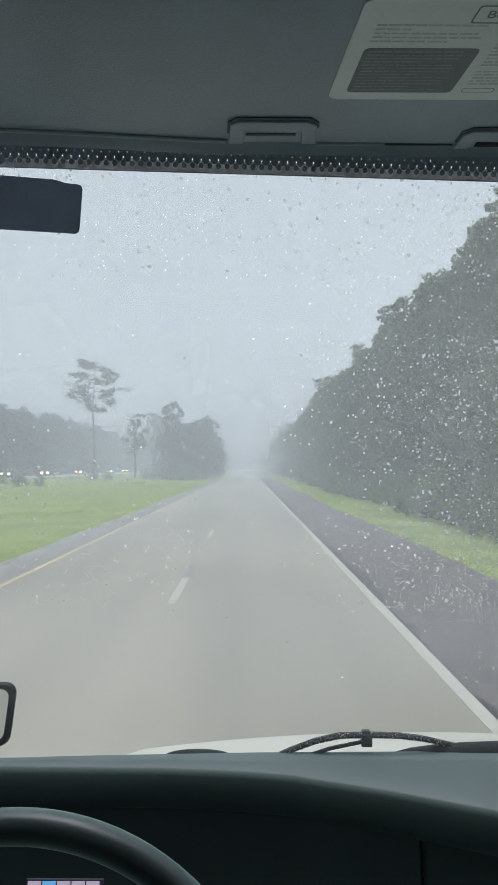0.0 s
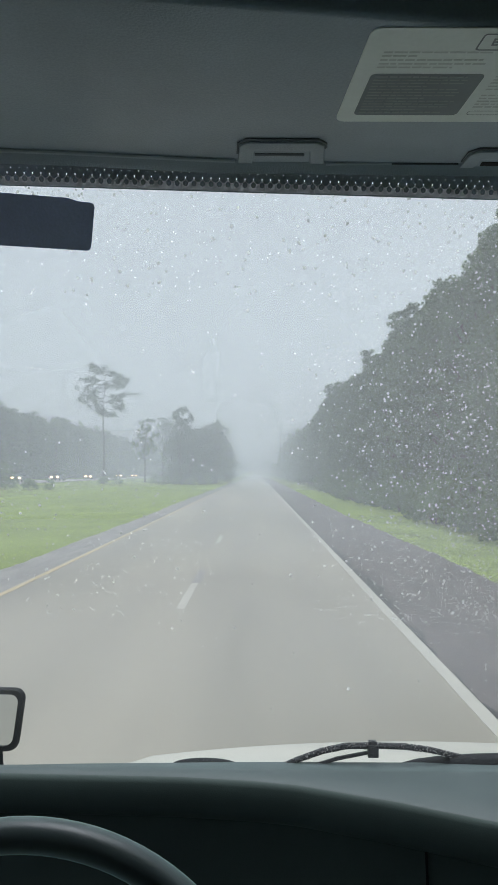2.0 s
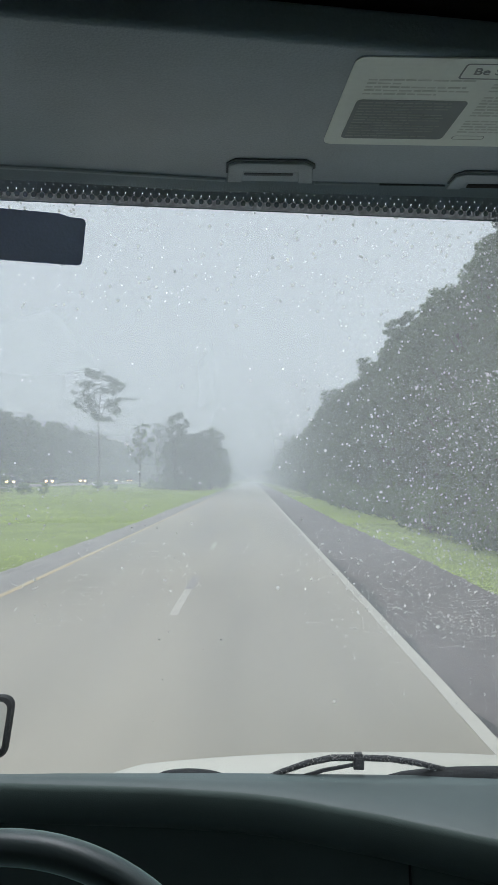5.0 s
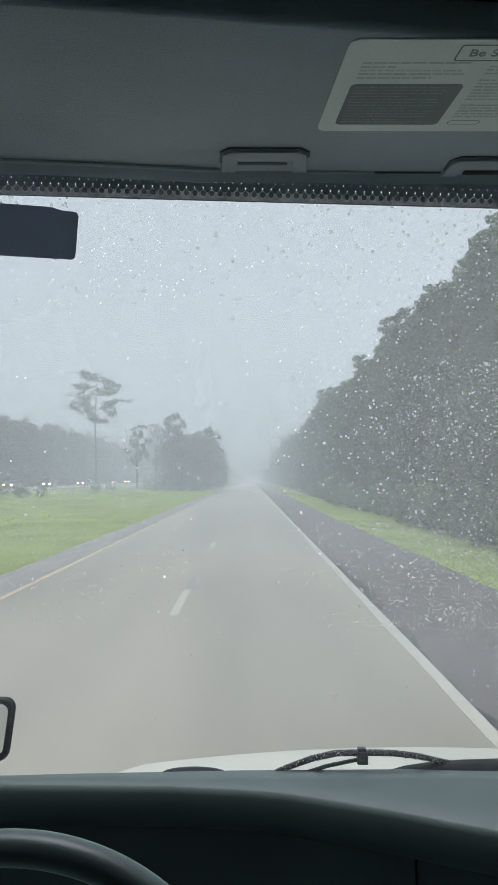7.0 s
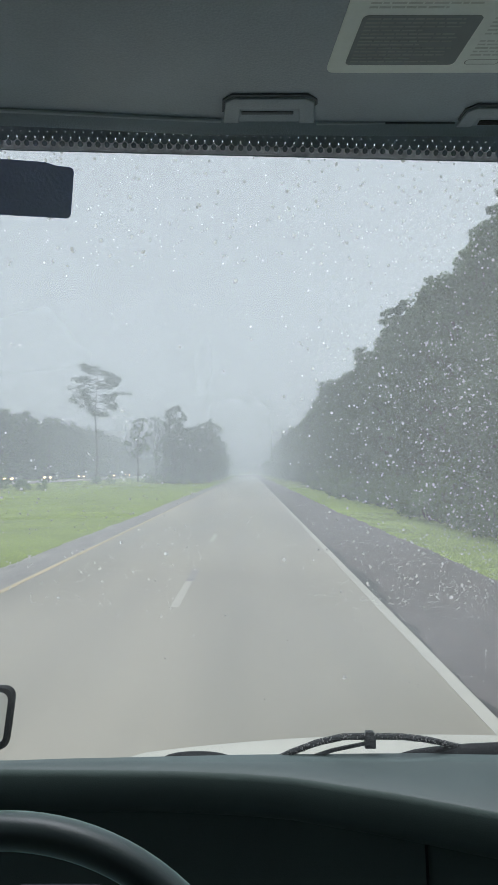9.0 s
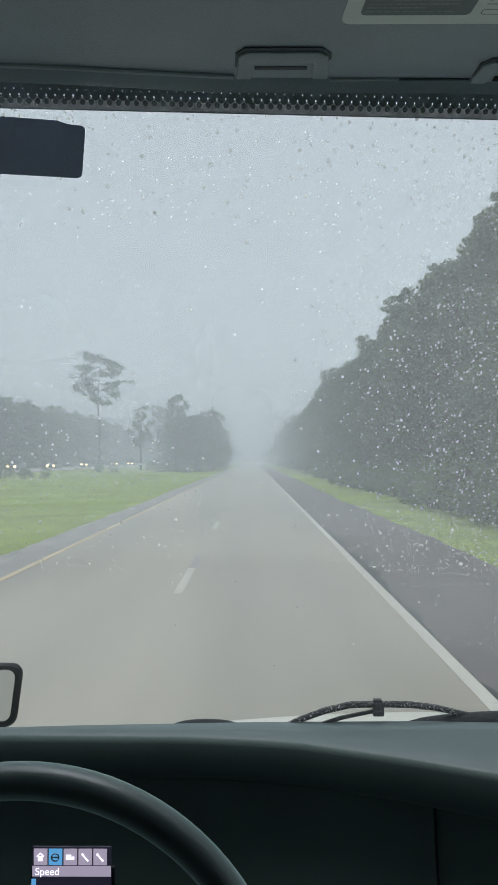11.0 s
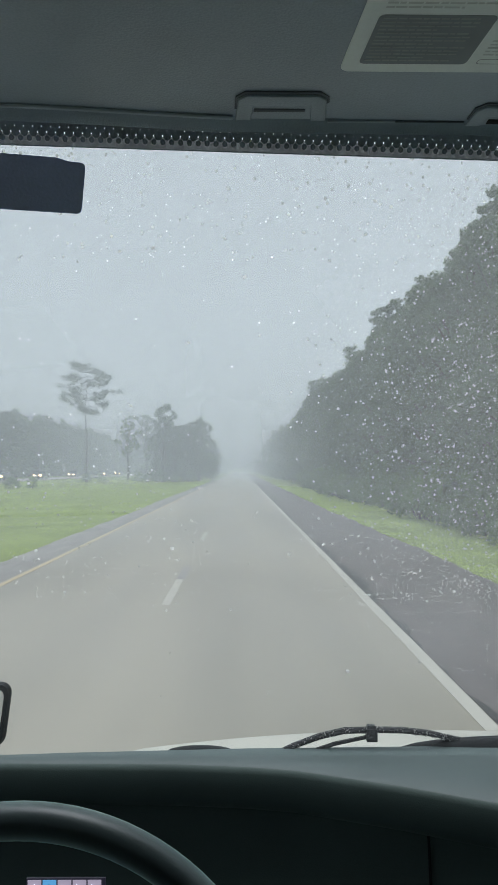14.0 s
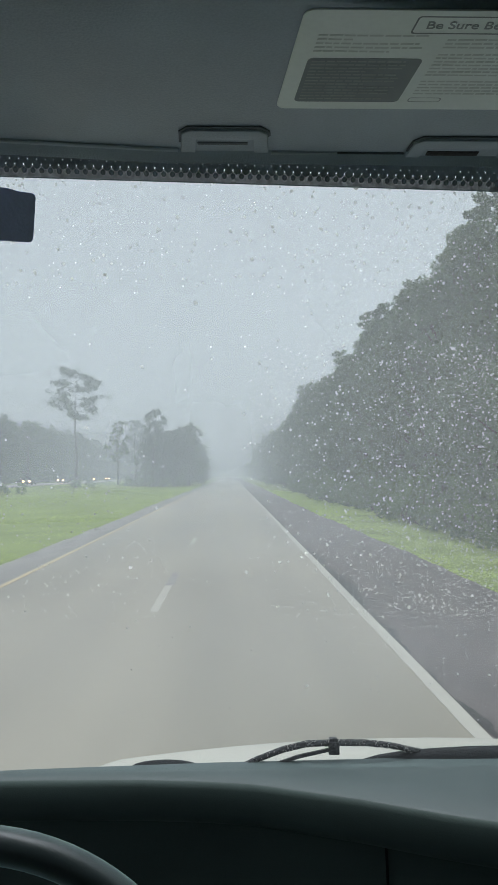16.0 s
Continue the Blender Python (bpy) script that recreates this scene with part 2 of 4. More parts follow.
M_GRASS = lawn_material("roadside_grass", (0.213, 0.264, 0.088), 0.3)
M_LEAF = leaf_material("broadleaf_foliage", (0.13, 0.165, 0.09))
M_LEAF_PINE = leaf_material("pine_needles", (0.085, 0.11, 0.06))
M_LEAF_SHRUB = leaf_material("shrub_foliage", (0.14, 0.19, 0.08))
M_BARK = shader("wet_bark", (0.11, 0.09, 0.075), 0.85, spread=0.35, scale=2.5, bump=0.8, fine=20, stretch=(3, 3, 0.6))
M_VISOR = shader("grey_moulded_visor_plastic", (0.295, 0.36, 0.42), 0.45, spread=0.16, scale=7, bump=0.12, fine=420, rough_spread=0.05)
M_TRIM = shader("dark_grey_cab_plastic", (0.215, 0.268, 0.30), 0.6, spread=0.08, scale=6, bump=0.08, fine=350)
M_GROOVE_SHADE = shader("painted_groove_shade", (0.085, 0.105, 0.125), 0.7, spread=0.15, scale=10, bump=0.1, fine=300)
M_BEAD = shader("pale_grey_edge_plastic", (0.46, 0.53, 0.58), 0.5, spread=0.06, scale=8, bump=0.05, fine=350)
M_HEADLINER = shader("black_woven_headliner", (0.03, 0.033, 0.034), 0.95, spread=0.2, scale=12, bump=0.4, fine=500)
M_DASH = shader("grey_soft_dash_plastic", (0.066, 0.092, 0.088), 0.55, spread=0.06, scale=4, bump=0.06, fine=500)
M_DASH_DARK = shader("black_grained_dash_plastic", (0.056, 0.086, 0.075), 0.7, spread=0.12, scale=5, bump=0.08, fine=500)
M_BLACK = shader("black_rubber", (0.014, 0.016, 0.017), 0.6, spec=0.15, spread=0.2, scale=20, bump=0.2, fine=250)
M_WIPER = shader("wet_black_wiper_metal", (0.016, 0.018, 0.02), 0.35, spread=0.3, scale=60, bump=0.7, fine=260, rough_spread=0.2)
M_WHEEL = shader("black_leatherette_wheel", (0.012, 0.020, 0.020), 0.38, spec=0.7, spread=0.12, scale=12, bump=0.03, fine=500, rough_spread=0.05)
wheel_skin = M_WHEEL.node_tree.nodes["Principled BSDF"].inputs
wheel_skin["Sheen Weight"].default_value, wheel_skin["Sheen Roughness"].default_value = 1.0, 0.5
wheel_skin["Sheen Tint"].default_value = (0.72, 1.0, 0.97, 1)
M_HOUSING = shader("dark_violet_grey_plastic", (0.40, 0.46, 0.72), 0.5, spread=0.12, scale=10, bump=0.1, fine=300)
M_FRIT = shader("black_ceramic_frit", (0.30, 0.345, 0.40), 0.6, spec=0.15, spread=0.2, scale=30, bump=0.05, fine=200)
M_FADE = fade_material()
M_HOOD = shader("white_truck_paint", (0.50, 0.49, 0.425), 0.5, spread=0.05, scale=3, bump=0.25, fine=150, coat=0.2)
M_LABEL = shader("yellowed_paper_label", (0.80, 0.86, 0.84), 0.6, spread=0.05, scale=14, bump=0.05, fine=200)
M_LABEL_GREY = shader("grey_print", (0.20, 0.235, 0.25), 0.6, spread=0.08, scale=40, bump=0.0)
M_LABEL_MID = shader("faded_print", (0.58, 0.62, 0.61), 0.6, spread=0.08, scale=40, bump=0.0)
M_LABEL_DIM = shader("faded_print_on_grey", (0.29, 0.325, 0.33), 0.6, spread=0.15, scale=60, bump=0.0)
M_MIRROR = shader("wet_mirror_glass", (0.82, 0.85, 0.85), 0.05, metal=1.0, spread=0.03, scale=10, bump=0.05, fine=60, rough_spread=0.03)
M_CAR = shader("car_paint", (0.07, 0.08, 0.082), 0.3, spread=0.1, scale=2, bump=0.03, coat=0.7, per_object=1.2)
M_CAR_GLASS = shader("car_glass", (0.02, 0.025, 0.028), 0.08, spread=0.1, scale=2, bump=0.0)
M_LAMP = glowing("headlight_on", (1.0, 0.60, 0.24), 10.0)
M_SCREEN = glowing("screen_dark", (0.02, 0.018, 0.03), 0.6)
M_SCREEN_BAR = glowing("screen_bar", (0.55, 0.46, 0.56), 0.55)
M_SCREEN_BLUE = glowing("screen_blue", (0.12, 0.36, 0.62), 0.8)
M_SCREEN_WHITE = glowing("screen_white", (0.95, 0.9, 1.0), 1.1)
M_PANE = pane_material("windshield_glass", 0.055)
M_WATER = water_material()

# ---------------------------------------------------------------- mesh helpers


def part(name, bm, material, parent=None, label="", smooth=True):
    """Links a bmesh as one mesh object, under a thing or part if one is given."""
    me = bpy.data.meshes.new(name)
    bm.to_mesh(me)
    bm.free()
    if smooth:
        for p in me.polygons:
            p.use_smooth = True
        me.set_sharp_from_angle(angle=radians(38))
    me.materials.append(material)
    ob = new(name, me)
    ob.parent = parent
    if label:
        ob["label"] = label
    return ob


def thing(name, label, category, at=(0, 0, 0), kind="", group=""):
    ob = new(name)
    ob.empty_display_size = 0.1
    ob.location = at
    return tagged(ob, label, category, group, kind)


def box(bm, lo, hi, bevel=0.0, segments=2):
    made = bmesh.ops.create_cube(bm, size=1.0)
    vs = made["verts"]
    for v in vs:
        v.co = Vector([(lo[i] + hi[i]) / 2 + v.co[i] * (hi[i] - lo[i]) for i in range(3)])
    if bevel:
        es = list({e for v in vs for e in v.link_edges})
        bmesh.ops.bevel(bm, geom=es, offset=bevel, segments=segments, affect="EDGES", profile=0.5)
    return bm


def boxed(*sizes, bevel=0.0):
    bm = bmesh.new()
    for lo, hi in sizes:
        box(bm, lo, hi, bevel)
    return bm


def tube(bm, pts, radii, sides=8, cap=True):
    """A round tube along points; radii one or one a point."""
    pts = [Vector(p) for p in pts]
    if not isinstance(radii, (list, tuple)):
        radii = [radii] * len(pts)
    rings = []
    for i, p in enumerate(pts):
        d = (pts[min(i + 1, len(pts) - 1)] - pts[max(i - 1, 0)]).normalized()
        a = d.cross(Vector((0, 0, 1)) if abs(d.z) < 0.9 else Vector((1, 0, 0))).normalized()
        b = d.cross(a)
        rings.append([bm.verts.new(p + (a * math.cos(k * math.tau / sides) + b * math.sin(k * math.tau / sides)) * radii[i]) for k in range(sides)])
    for r, s in zip(rings, rings[1:]):
        for k in range(sides):
            bm.faces.new((r[k], r[(k + 1) % sides], s[(k + 1) % sides], s[k]))
    if cap:
        bm.faces.new(rings[0][::-1])
        bm.faces.new(rings[-1])
    return bm


def slab(bm, outline, z0, z1, bevel=0.0):
    """A plate of the given outline (x, y points, counter-clockwise from above) between two heights."""
    low = [bm.verts.new((x, y, z0)) for x, y in outline]
    face = bm.faces.new(low)
    up = bmesh.ops.extrude_face_region(bm, geom=[face])
    for g in up["geom"]:
        if isinstance(g, bmesh.types.BMVert):
            g.co.z = z1
    bmesh.ops.recalc_face_normals(bm, faces=bm.faces)
    if bevel:
        es = [e for e in bm.edges if abs(e.verts[0].co.z - e.verts[1].co.z) < 1e-6]
        bmesh.ops.bevel(bm, geom=es, offset=bevel, segments=3, affect="EDGES", profile=0.5)
    return bm


def sheet(bm, rows):
    """A skin over rows of points."""
    grid = [[bm.verts.new(p) for p in row] for row in rows]
    for a, b in zip(grid, grid[1:]):
        for i in range(len(a) - 1):
            bm.faces.new((a[i], a[i + 1], b[i + 1], b[i]))
    return grid


def raw_mesh(name, verts, faces, material, parent=None, label="", smooth=False):
    me = bpy.data.meshes.new(name)
    me.from_pydata(verts, [], faces)
    me.materials.append(material)
    if smooth:
        for p in me.polygons:
            p.use_smooth = True
    ob = new(name, me)
    ob.parent = parent
    if label:
        ob["label"] = label
    return ob


def steps(table, x):
    """Straight lines between (x, value) rows."""
    return float(np.interp(x, [r[0] for r in table], [r[1] for r in table]))

# ---------------------------------------------------------------- ground, road
RIGHT_LINE, LANE_LINE, LEFT_LINE, SLAB_EDGE = 2.33, -1.36, -5.02, 2.42
RIGHT_EDGE, LEFT_EDGE = 5.30, -6.30


def ground_height(x, y):
    bump = 0.10 * noise.noise(Vector((x * 0.09, y * 0.05, 3.1)))
    if x > RIGHT_EDGE:
        d = x - RIGHT_EDGE
        return -0.06 - 0.03 * min(d, 4) + max(0, d - 5) * 0.02 * (d < 40) + bump * min(1, d / 3)
    if x < LEFT_EDGE:
        d = LEFT_EDGE - x
        return -0.06 - 0.14 * math.exp(-((d - 7) / 4.0) ** 2) + 0.55 * min(1, max(0, d - 12) / 14) + bump * min(1, d / 3)
    return -0.06


bm = bmesh.new()
xs = [-2500, -900, -300, -120, -80] + list(np.arange(-60, -6.9, 1.8)) + [LEFT_EDGE - 0.45, LEFT_EDGE, -5, 0, RIGHT_EDGE - 0.4, RIGHT_EDGE] + list(np.arange(6.2, 30, 1.6)) + [40, 80, 300, 900, 2500]
ys = [-600, -120, -40, -10] + list(np.arange(0, 150, 4.0)) + list(np.arange(150, 420, 15.0)) + [700, 1500, 4000]
sheet(bm, [[(x, y, ground_height(x, y)) for x in xs] for y in ys])
ground = part("ground", bm, M_SOIL)
tagged(ground, "green grassy verge and median ground soaked by rain", "ground", kind="structure")


def strip(name, x0, x1, top, material, label, category, y0=-60.0, y1=900.0):
    bm = boxed(((x0, y0, -0.5), (x1, y1, top)))
    ob = part(name, bm, material, smooth=False)
    return tagged(ob, label, category, kind="structure")


strip("road", -5.13, SLAB_EDGE, 0.0, M_CONCRETE, "wet tan concrete highway carriageway with two lanes", "road")

def shoulder(name, inner, outer, material, label):
    """Asphalt beside the slab; grass eats into its outer edge."""
    out = 1 if outer > inner else -1
    ys = [-60.0, -10.0] + list(np.arange(0, 90, 0.35)) + list(np.arange(90, 200, 2.0)) + [300.0, 500.0, 900.0]
    bm = bmesh.new()
    rows = []
    for y in ys:
        rag = 0.13 * noise.noise(Vector((inner, y * 0.5, 1))) + 0.07 * noise.noise(Vector((inner, y * 2.1, 5))) + 0.25 * noise.noise(Vector((inner, y * 0.06, 8)))
        edge = outer + out * rag
        rows.append([(inner, y, -0.5), (inner, y, -0.012), (edge, y, -0.012), (edge + out * 0.04, y, -0.05), (edge + out * 0.04, y, -0.5)])
    sheet(bm, rows)
    bmesh.ops.recalc_face_normals(bm, faces=bm.faces)
    return tagged(part(name, bm, material, smooth=False), label, "road shoulder", kind="structure")


shoulder("road_shoulder_right", SLAB_EDGE, RIGHT_EDGE, M_ASPHALT, "wide dark wet asphalt shoulder beside the verge")
shoulder("road_shoulder_left", -5.13, LEFT_EDGE, M_OLD_ASPHALT, "narrow grey wet asphalt shoulder beside the median")

# worn wet edge of the shoulder along the concrete
bm = bmesh.new()
rows = []
for i in range(900):
    yy = 3 + i * 0.14
    w = 0.09 + 0.24 * noise.noise(Vector((0.3, yy * 0.22, 4))) + 0.16 * noise.noise(Vector((0.3, yy * 1.1, 7))) + 0.07 * noise.noise(Vector((0.3, yy * 3.7, 2)))
    inner = SLAB_EDGE + 0.002 + 0.10 * max(0.0, noise.noise(Vector((5.1, yy * 0.8, 3))))
    rows.append([(inner, yy, -0.007), (inner + max(0.0, w), yy, -0.007)])
sheet(bm, rows)
tagged(part("shoulder_edge", bm, M_WET_EDGE, smooth=False), "dark ragged wet asphalt edge along the concrete", "road edge", kind="structure")

# far carriageway across the median
bm = boxed(((-43.0, -60, -0.3), (-34.0, 800, 0.62)))
tagged(part("far_road", bm, M_CONCRETE, smooth=False), "pale wet carriageway beyond the grassy median", "road", kind="structure")


def painted(name, x, width, y0, y1, material, label, top=0.005):
    """A painted line with slightly ragged edges."""
    bm = bmesh.new()
    n = max(2, int((y1 - y0) / 0.35))
    n = min(n, 420)
    rows = []
    for i in range(n + 1):
        y = y0 + (y1 - y0) * i / n
        a = 0.012 * noise.noise(Vector((x, y * 1.7, 1)))
        b = 0.012 * noise.noise(Vector((x, y * 1.7, 9)))
        rows.append([(x - width / 2 + a, y, 0.0), (x - width / 2 + a, y, top), (x + width / 2 + b, y, top), (x + width / 2 + b, y, 0.0)])
    sheet(bm, rows)
    bmesh.ops.recalc_face_normals(bm, faces=bm.faces)
    return tagged(part(name, bm, material, smooth=False), label, "road marking", kind="structure")


painted("edge_line_right", RIGHT_LINE, 0.16, 2.5, 150, M_WHITE_LINE, "solid worn white edge line on wet concrete")
painted("edge_line_right_far", RIGHT_LINE, 0.16, 150, 800, M_WHITE_LINE, "solid worn white edge line fading into rain")
painted("edge_line_left", LEFT_LINE, 0.13, 2.5, 150, M_YELLOW_LINE, "solid worn yellow edge line on wet concrete")
painted("edge_line_left_far", LEFT_LINE, 0.13, 150, 800, M_YELLOW_LINE, "solid worn yellow edge line fading into rain")
for k in range(-1, 18):
    y = 13.2 + 12.19 * k
    tagged(painted("lane_dash", LANE_LINE, 0.15, y, y + 3.05, M_WHITE_LINE, "white lane dash on wet concrete"), group="lane dashes")
    if k % 2 == 0:
        tagged(painted("dark_lane_dash", LANE_LINE + 0.02, 0.19, y + 3.1, y + 5.2, M_BLACK_LINE, "dark patched contrast stripe between lane dashes", top=0.004), group="dark lane stripes")


# ---------------------------------------------------------------- plants


def leaves_at(centres, sizes, count, spread, flat=1.0, rng=None, leaf=0.2, corners=4):
    """Vertices and faces of small leaves scattered about clump centres."""
    c = np.repeat(np.array(centres), count, axis=0)
    s = np.repeat(np.array(sizes), count)[:, None]
    off = rng.normal(size=c.shape)
    off /= np.linalg.norm(off, axis=1, keepdims=True) + 1e-9
    off *= rng.uniform(0.25, 1.0, (len(c), 1)) ** 0.6
    off[:, 2] *= flat
    p = c + off * s * spread
    a = rng.normal(size=p.shape)
    a /= np.linalg.norm(a, axis=1, keepdims=True)
    b = np.cross(a, rng.normal(size=p.shape))
    b /= np.linalg.norm(b, axis=1, keepdims=True)
    ln = leaf * rng.uniform(0.6, 1.4, (len(p), 1))
    tips = [p - a * ln, p - b * ln * 0.55, p + a * ln, p + b * ln * 0.55] if corners == 4 else [p - a * ln - b * ln * 0.5, p + b * ln, p + a * ln - b * ln * 0.5]
    q = np.stack(tips, 1).reshape(-1, 3)
    f = np.arange(len(q)).reshape(-1, corners)
    return q.tolist(), f.tolist()


def broadleaf(name, height, radius, seed, boughs, clumps, per, leaf, label="", corners=3, bare=0.08):
    """Broadleaf tree: tapering trunk, limbs, and boughs of leaf clumps with gaps between them."""
    rng = np.random.default_rng(seed)
    tree = thing(name, label or "dense dark green broadleaf tree soaked by rain", "tree")
    bm = bmesh.new()
    spine = [(0.3 * math.sin(i * 1.1 + seed) * i / 8, 0.3 * math.cos(i * 0.9 + seed) * i / 8, height * 0.9 * i / 8) for i in range(9)]
    tube(bm, spine, [0.02 * height * (1 - 0.88 * i / 8) for i in range(9)], 7)
    centres, sizes = [], []
    ph = rng.uniform(0, 6.28, 3)
    for i in range(boughs):
        v = bare + (0.97 - bare) * ((i + 0.5) / boughs) ** 0.9
        prof = (1 - v ** 2.4) ** 0.6 * (0.8 + 0.2 * min(1, v / 0.35))
        ang = i * 2.39996 + rng.uniform(-0.4, 0.4)
        r = radius * prof * (0.78 + 0.22 * math.sin(2 * ang + ph[0]) + 0.14 * math.sin(11 * v + ph[1])) * rng.uniform(0.7, 1.05)
        sx, sy, _ = spine[min(8, int(v * 8))]
        bough = Vector((sx + r * math.cos(ang), sy + r * math.sin(ang), height * v))
        size = radius * rng.uniform(0.30, 0.52) * (1 - 0.35 * v)
        s = Vector(spine[max(0, min(8, int((v - 0.1) * 8)))])
        tube(bm, [s, (s + bough) / 2 + Vector((0, 0, 0.1 * (bough - s).length)), bough], [0.008 * height * (1 - v * 0.7), 0.005 * height * (1 - v * 0.7), 0.015], 5)
        for _ in range(clumps):
            d = Vector(rng.normal(size=3))
            d.z = d.z * 0.8 + 0.25
            d.normalize()
            centres.append(tuple(bough + d * size * rng.uniform(0.55, 1.0)))
            sizes.append(size * rng.uniform(0.28, 0.5))
    part("trunk", bm, M_BARK, tree)
    v, f = leaves_at(centres, sizes, per, 1.0, 0.75, rng, leaf, corners)
    raw_mesh("crown", v, f, M_LEAF, tree)
    return tree


def pine(name, height, seed, label, tiers=9, crown=0.36, reach=2.6, leaf=0.13, per=44, tufts=6):
    """Tall pine: long bare trunk and a thin tiered crown of needle tufts."""
    rng = np.random.default_rng(seed)
    tree = thing(name, label, "tree")
    bm = bmesh.new()
    spine = [(0.18 * math.sin(i * 0.8 + seed), 0.18 * math.cos(i * 0.7), height * 0.97 * i / 10) for i in range(11)]
    tube(bm, spine, [0.0105 * height * (1 - 0.8 * i / 10) for i in range(11)], 8)
    centres, sizes = [], []
    for i in range(tiers):
        u = (i + 0.5 + rng.uniform(-0.3, 0.3)) / tiers
        v = 1 - crown * (1 - u)
        width = (0.45, 0.8, 1.0, 0.9, 0.72, 0.6)[min(5, int(u * 6))]
        ang = i * 2.4 + rng.uniform(-0.5, 0.5)
        r = reach * width * rng.uniform(0.75, 1.1)
        s = Vector(spine[min(10, int(v * 10))])
        s.z = height * (v - 0.02)
        e = s + Vector((r * math.cos(ang), r * math.sin(ang), 0.16 * r + rng.uniform(-0.3, 0.3)))
        bend = (s + e) / 2 + Vector((0, 0, -0.12 * r))
        tube(bm, [s, bend, e], [0.075, 0.05, 0.02], 5)
        for k in range(tufts):
            w = rng.uniform(0.45, 1.05)
            c = bend.lerp(e, 2 * w - 1) if w > 0.5 else s.lerp(bend, 2 * w)
            c = c + Vector((rng.normal(0, 0.17 * r), rng.normal(0, 0.17 * r), rng.uniform(-0.2, 0.4)))
            tube(bm, [s.lerp(e, w * 0.85), c], [0.02, 0.008], 4)
            centres.append(tuple(c))
            sizes.append(rng.uniform(0.4, 0.75))
    centres.append((spine[-1][0], spine[-1][1], height))
    sizes.append(0.7)
    part("trunk", bm, M_BARK, tree)
    v, f = leaves_at(centres, sizes, per, 1.0, 0.75, rng, leaf, 3)
    raw_mesh("crown", v, f, M_LEAF_PINE, tree)
    return tree


def shrub(name, seed, radius, height, clumps, per, leaf, label):
    rng = np.random.default_rng(seed)
    bush = thing(name, label, "shrub")
    bm = bmesh.new()
    centres, sizes = [], []
    for i in range(clumps):
        ang, u = i * 2.4, rng.uniform(0.05, 1)
        r = radius * (1 - u ** 2) ** 0.5 * rng.uniform(0.5, 1.0)
        centres.append((r * math.cos(ang), r * math.sin(ang), height * (0.1 + 0.85 * u)))
        sizes.append(radius * rng.uniform(0.25, 0.42))
        if i % 3 == 0:
            tube(bm, [(0.1 * math.cos(ang), 0.1 * math.sin(ang), -0.1), centres[-1]], [0.03, 0.01], 5)
    part("stem", bm, M_BARK, bush)
    v, f = leaves_at(centres, sizes, per, 1.0, 0.8, rng, leaf)
    raw_mesh("crown", v, f, M_LEAF_SHRUB, bush)
    return bush


def planted(source, x, y, turn, size=1.0, sink=0.1, tall=1.0):
    m = pose(x, y, ground_height(x, y) - sink, 0, 0, turn)
    c = copy_thing(source, m)
    c.matrix_basis = m @ Matrix.Diagonal((size, size, size * tall, 1))
    return c


PARK = pose(0, -400, -30)
rnd = random.Random(7)
near_kinds = [broadleaf("roadside_tree", h, r, s, 24, 10, 72, 0.095) for h, r, s in ((13.5, 3.3, 1), (12.2, 3.6, 2), (14.8, 3.1, 3), (13.0, 3.0, 4), (15.5, 3.4, 5))]
far_kinds = [broadleaf("woodland_tree", h, r, s, 22, 8, 32, 0.20, label="hazy grey-green broadleaf tree in a distant wood") for h, r, s in ((14.0, 3.8, 11), (13.0, 3.6, 12), (15.5, 3.4, 13))]
shrub_kinds = [shrub("roadside_shrub", s, 1.5, h, 22, 60, 0.10, "leafy green shrub at the foot of the trees") for s, h in ((21, 2.4), (22, 1.9), (23, 3.0))]

# wood along the right verge
y = 10.0
while y < 128:
    planted(rnd.choice(near_kinds), 12.3 + rnd.uniform(-0.7, 0.8), y, rnd.uniform(0, 360), rnd.uniform(0.92, 1.12))
    y += rnd.uniform(2.6, 3.8)
y = 12.0
while y < 120:
    planted(rnd.choice(near_kinds), 16.8 + rnd.uniform(-1, 1), y, rnd.uniform(0, 360), rnd.uniform(1.15, 1.42))
    y += rnd.uniform(4.0, 5.6)
y = 128.0
while y < 420:
    planted(rnd.choice(far_kinds), 12.3 + rnd.uniform(-0.8, 1.0), y, rnd.uniform(0, 360), rnd.uniform(0.85, 1.05))
    planted(rnd.choice(far_kinds), 17.0 + rnd.uniform(-1, 1.0), y + 2, rnd.uniform(0, 360), rnd.uniform(1.05, 1.25))
    y += rnd.uniform(4.5, 6.0) * (1 if y < 220 else 1.7)
y = 14.0
while y < 110:
    planted(rnd.choice(shrub_kinds), 9.6 + rnd.uniform(-0.35, 0.6), y, rnd.uniform(0, 360), rnd.uniform(0.75, 1.25))
    y += rnd.uniform(1.6, 2.6)

# far wood beyond the other carriageway
y = 55.0
while y < 430:
    planted(rnd.choice(far_kinds), -52 + rnd.uniform(-1.5, 1.5), y, rnd.uniform(0, 360), rnd.uniform(1.1, 1.4), 0.1, 0.74)
    planted(rnd.choice(far_kinds), -57 + rnd.uniform(-1.5, 1.5), y + 2, rnd.uniform(0, 360), rnd.uniform(1.15, 1.45), 0.1, 0.78)
    y += rnd.uniform(4.0, 5.6) * (1 if y < 230 else 1.6)

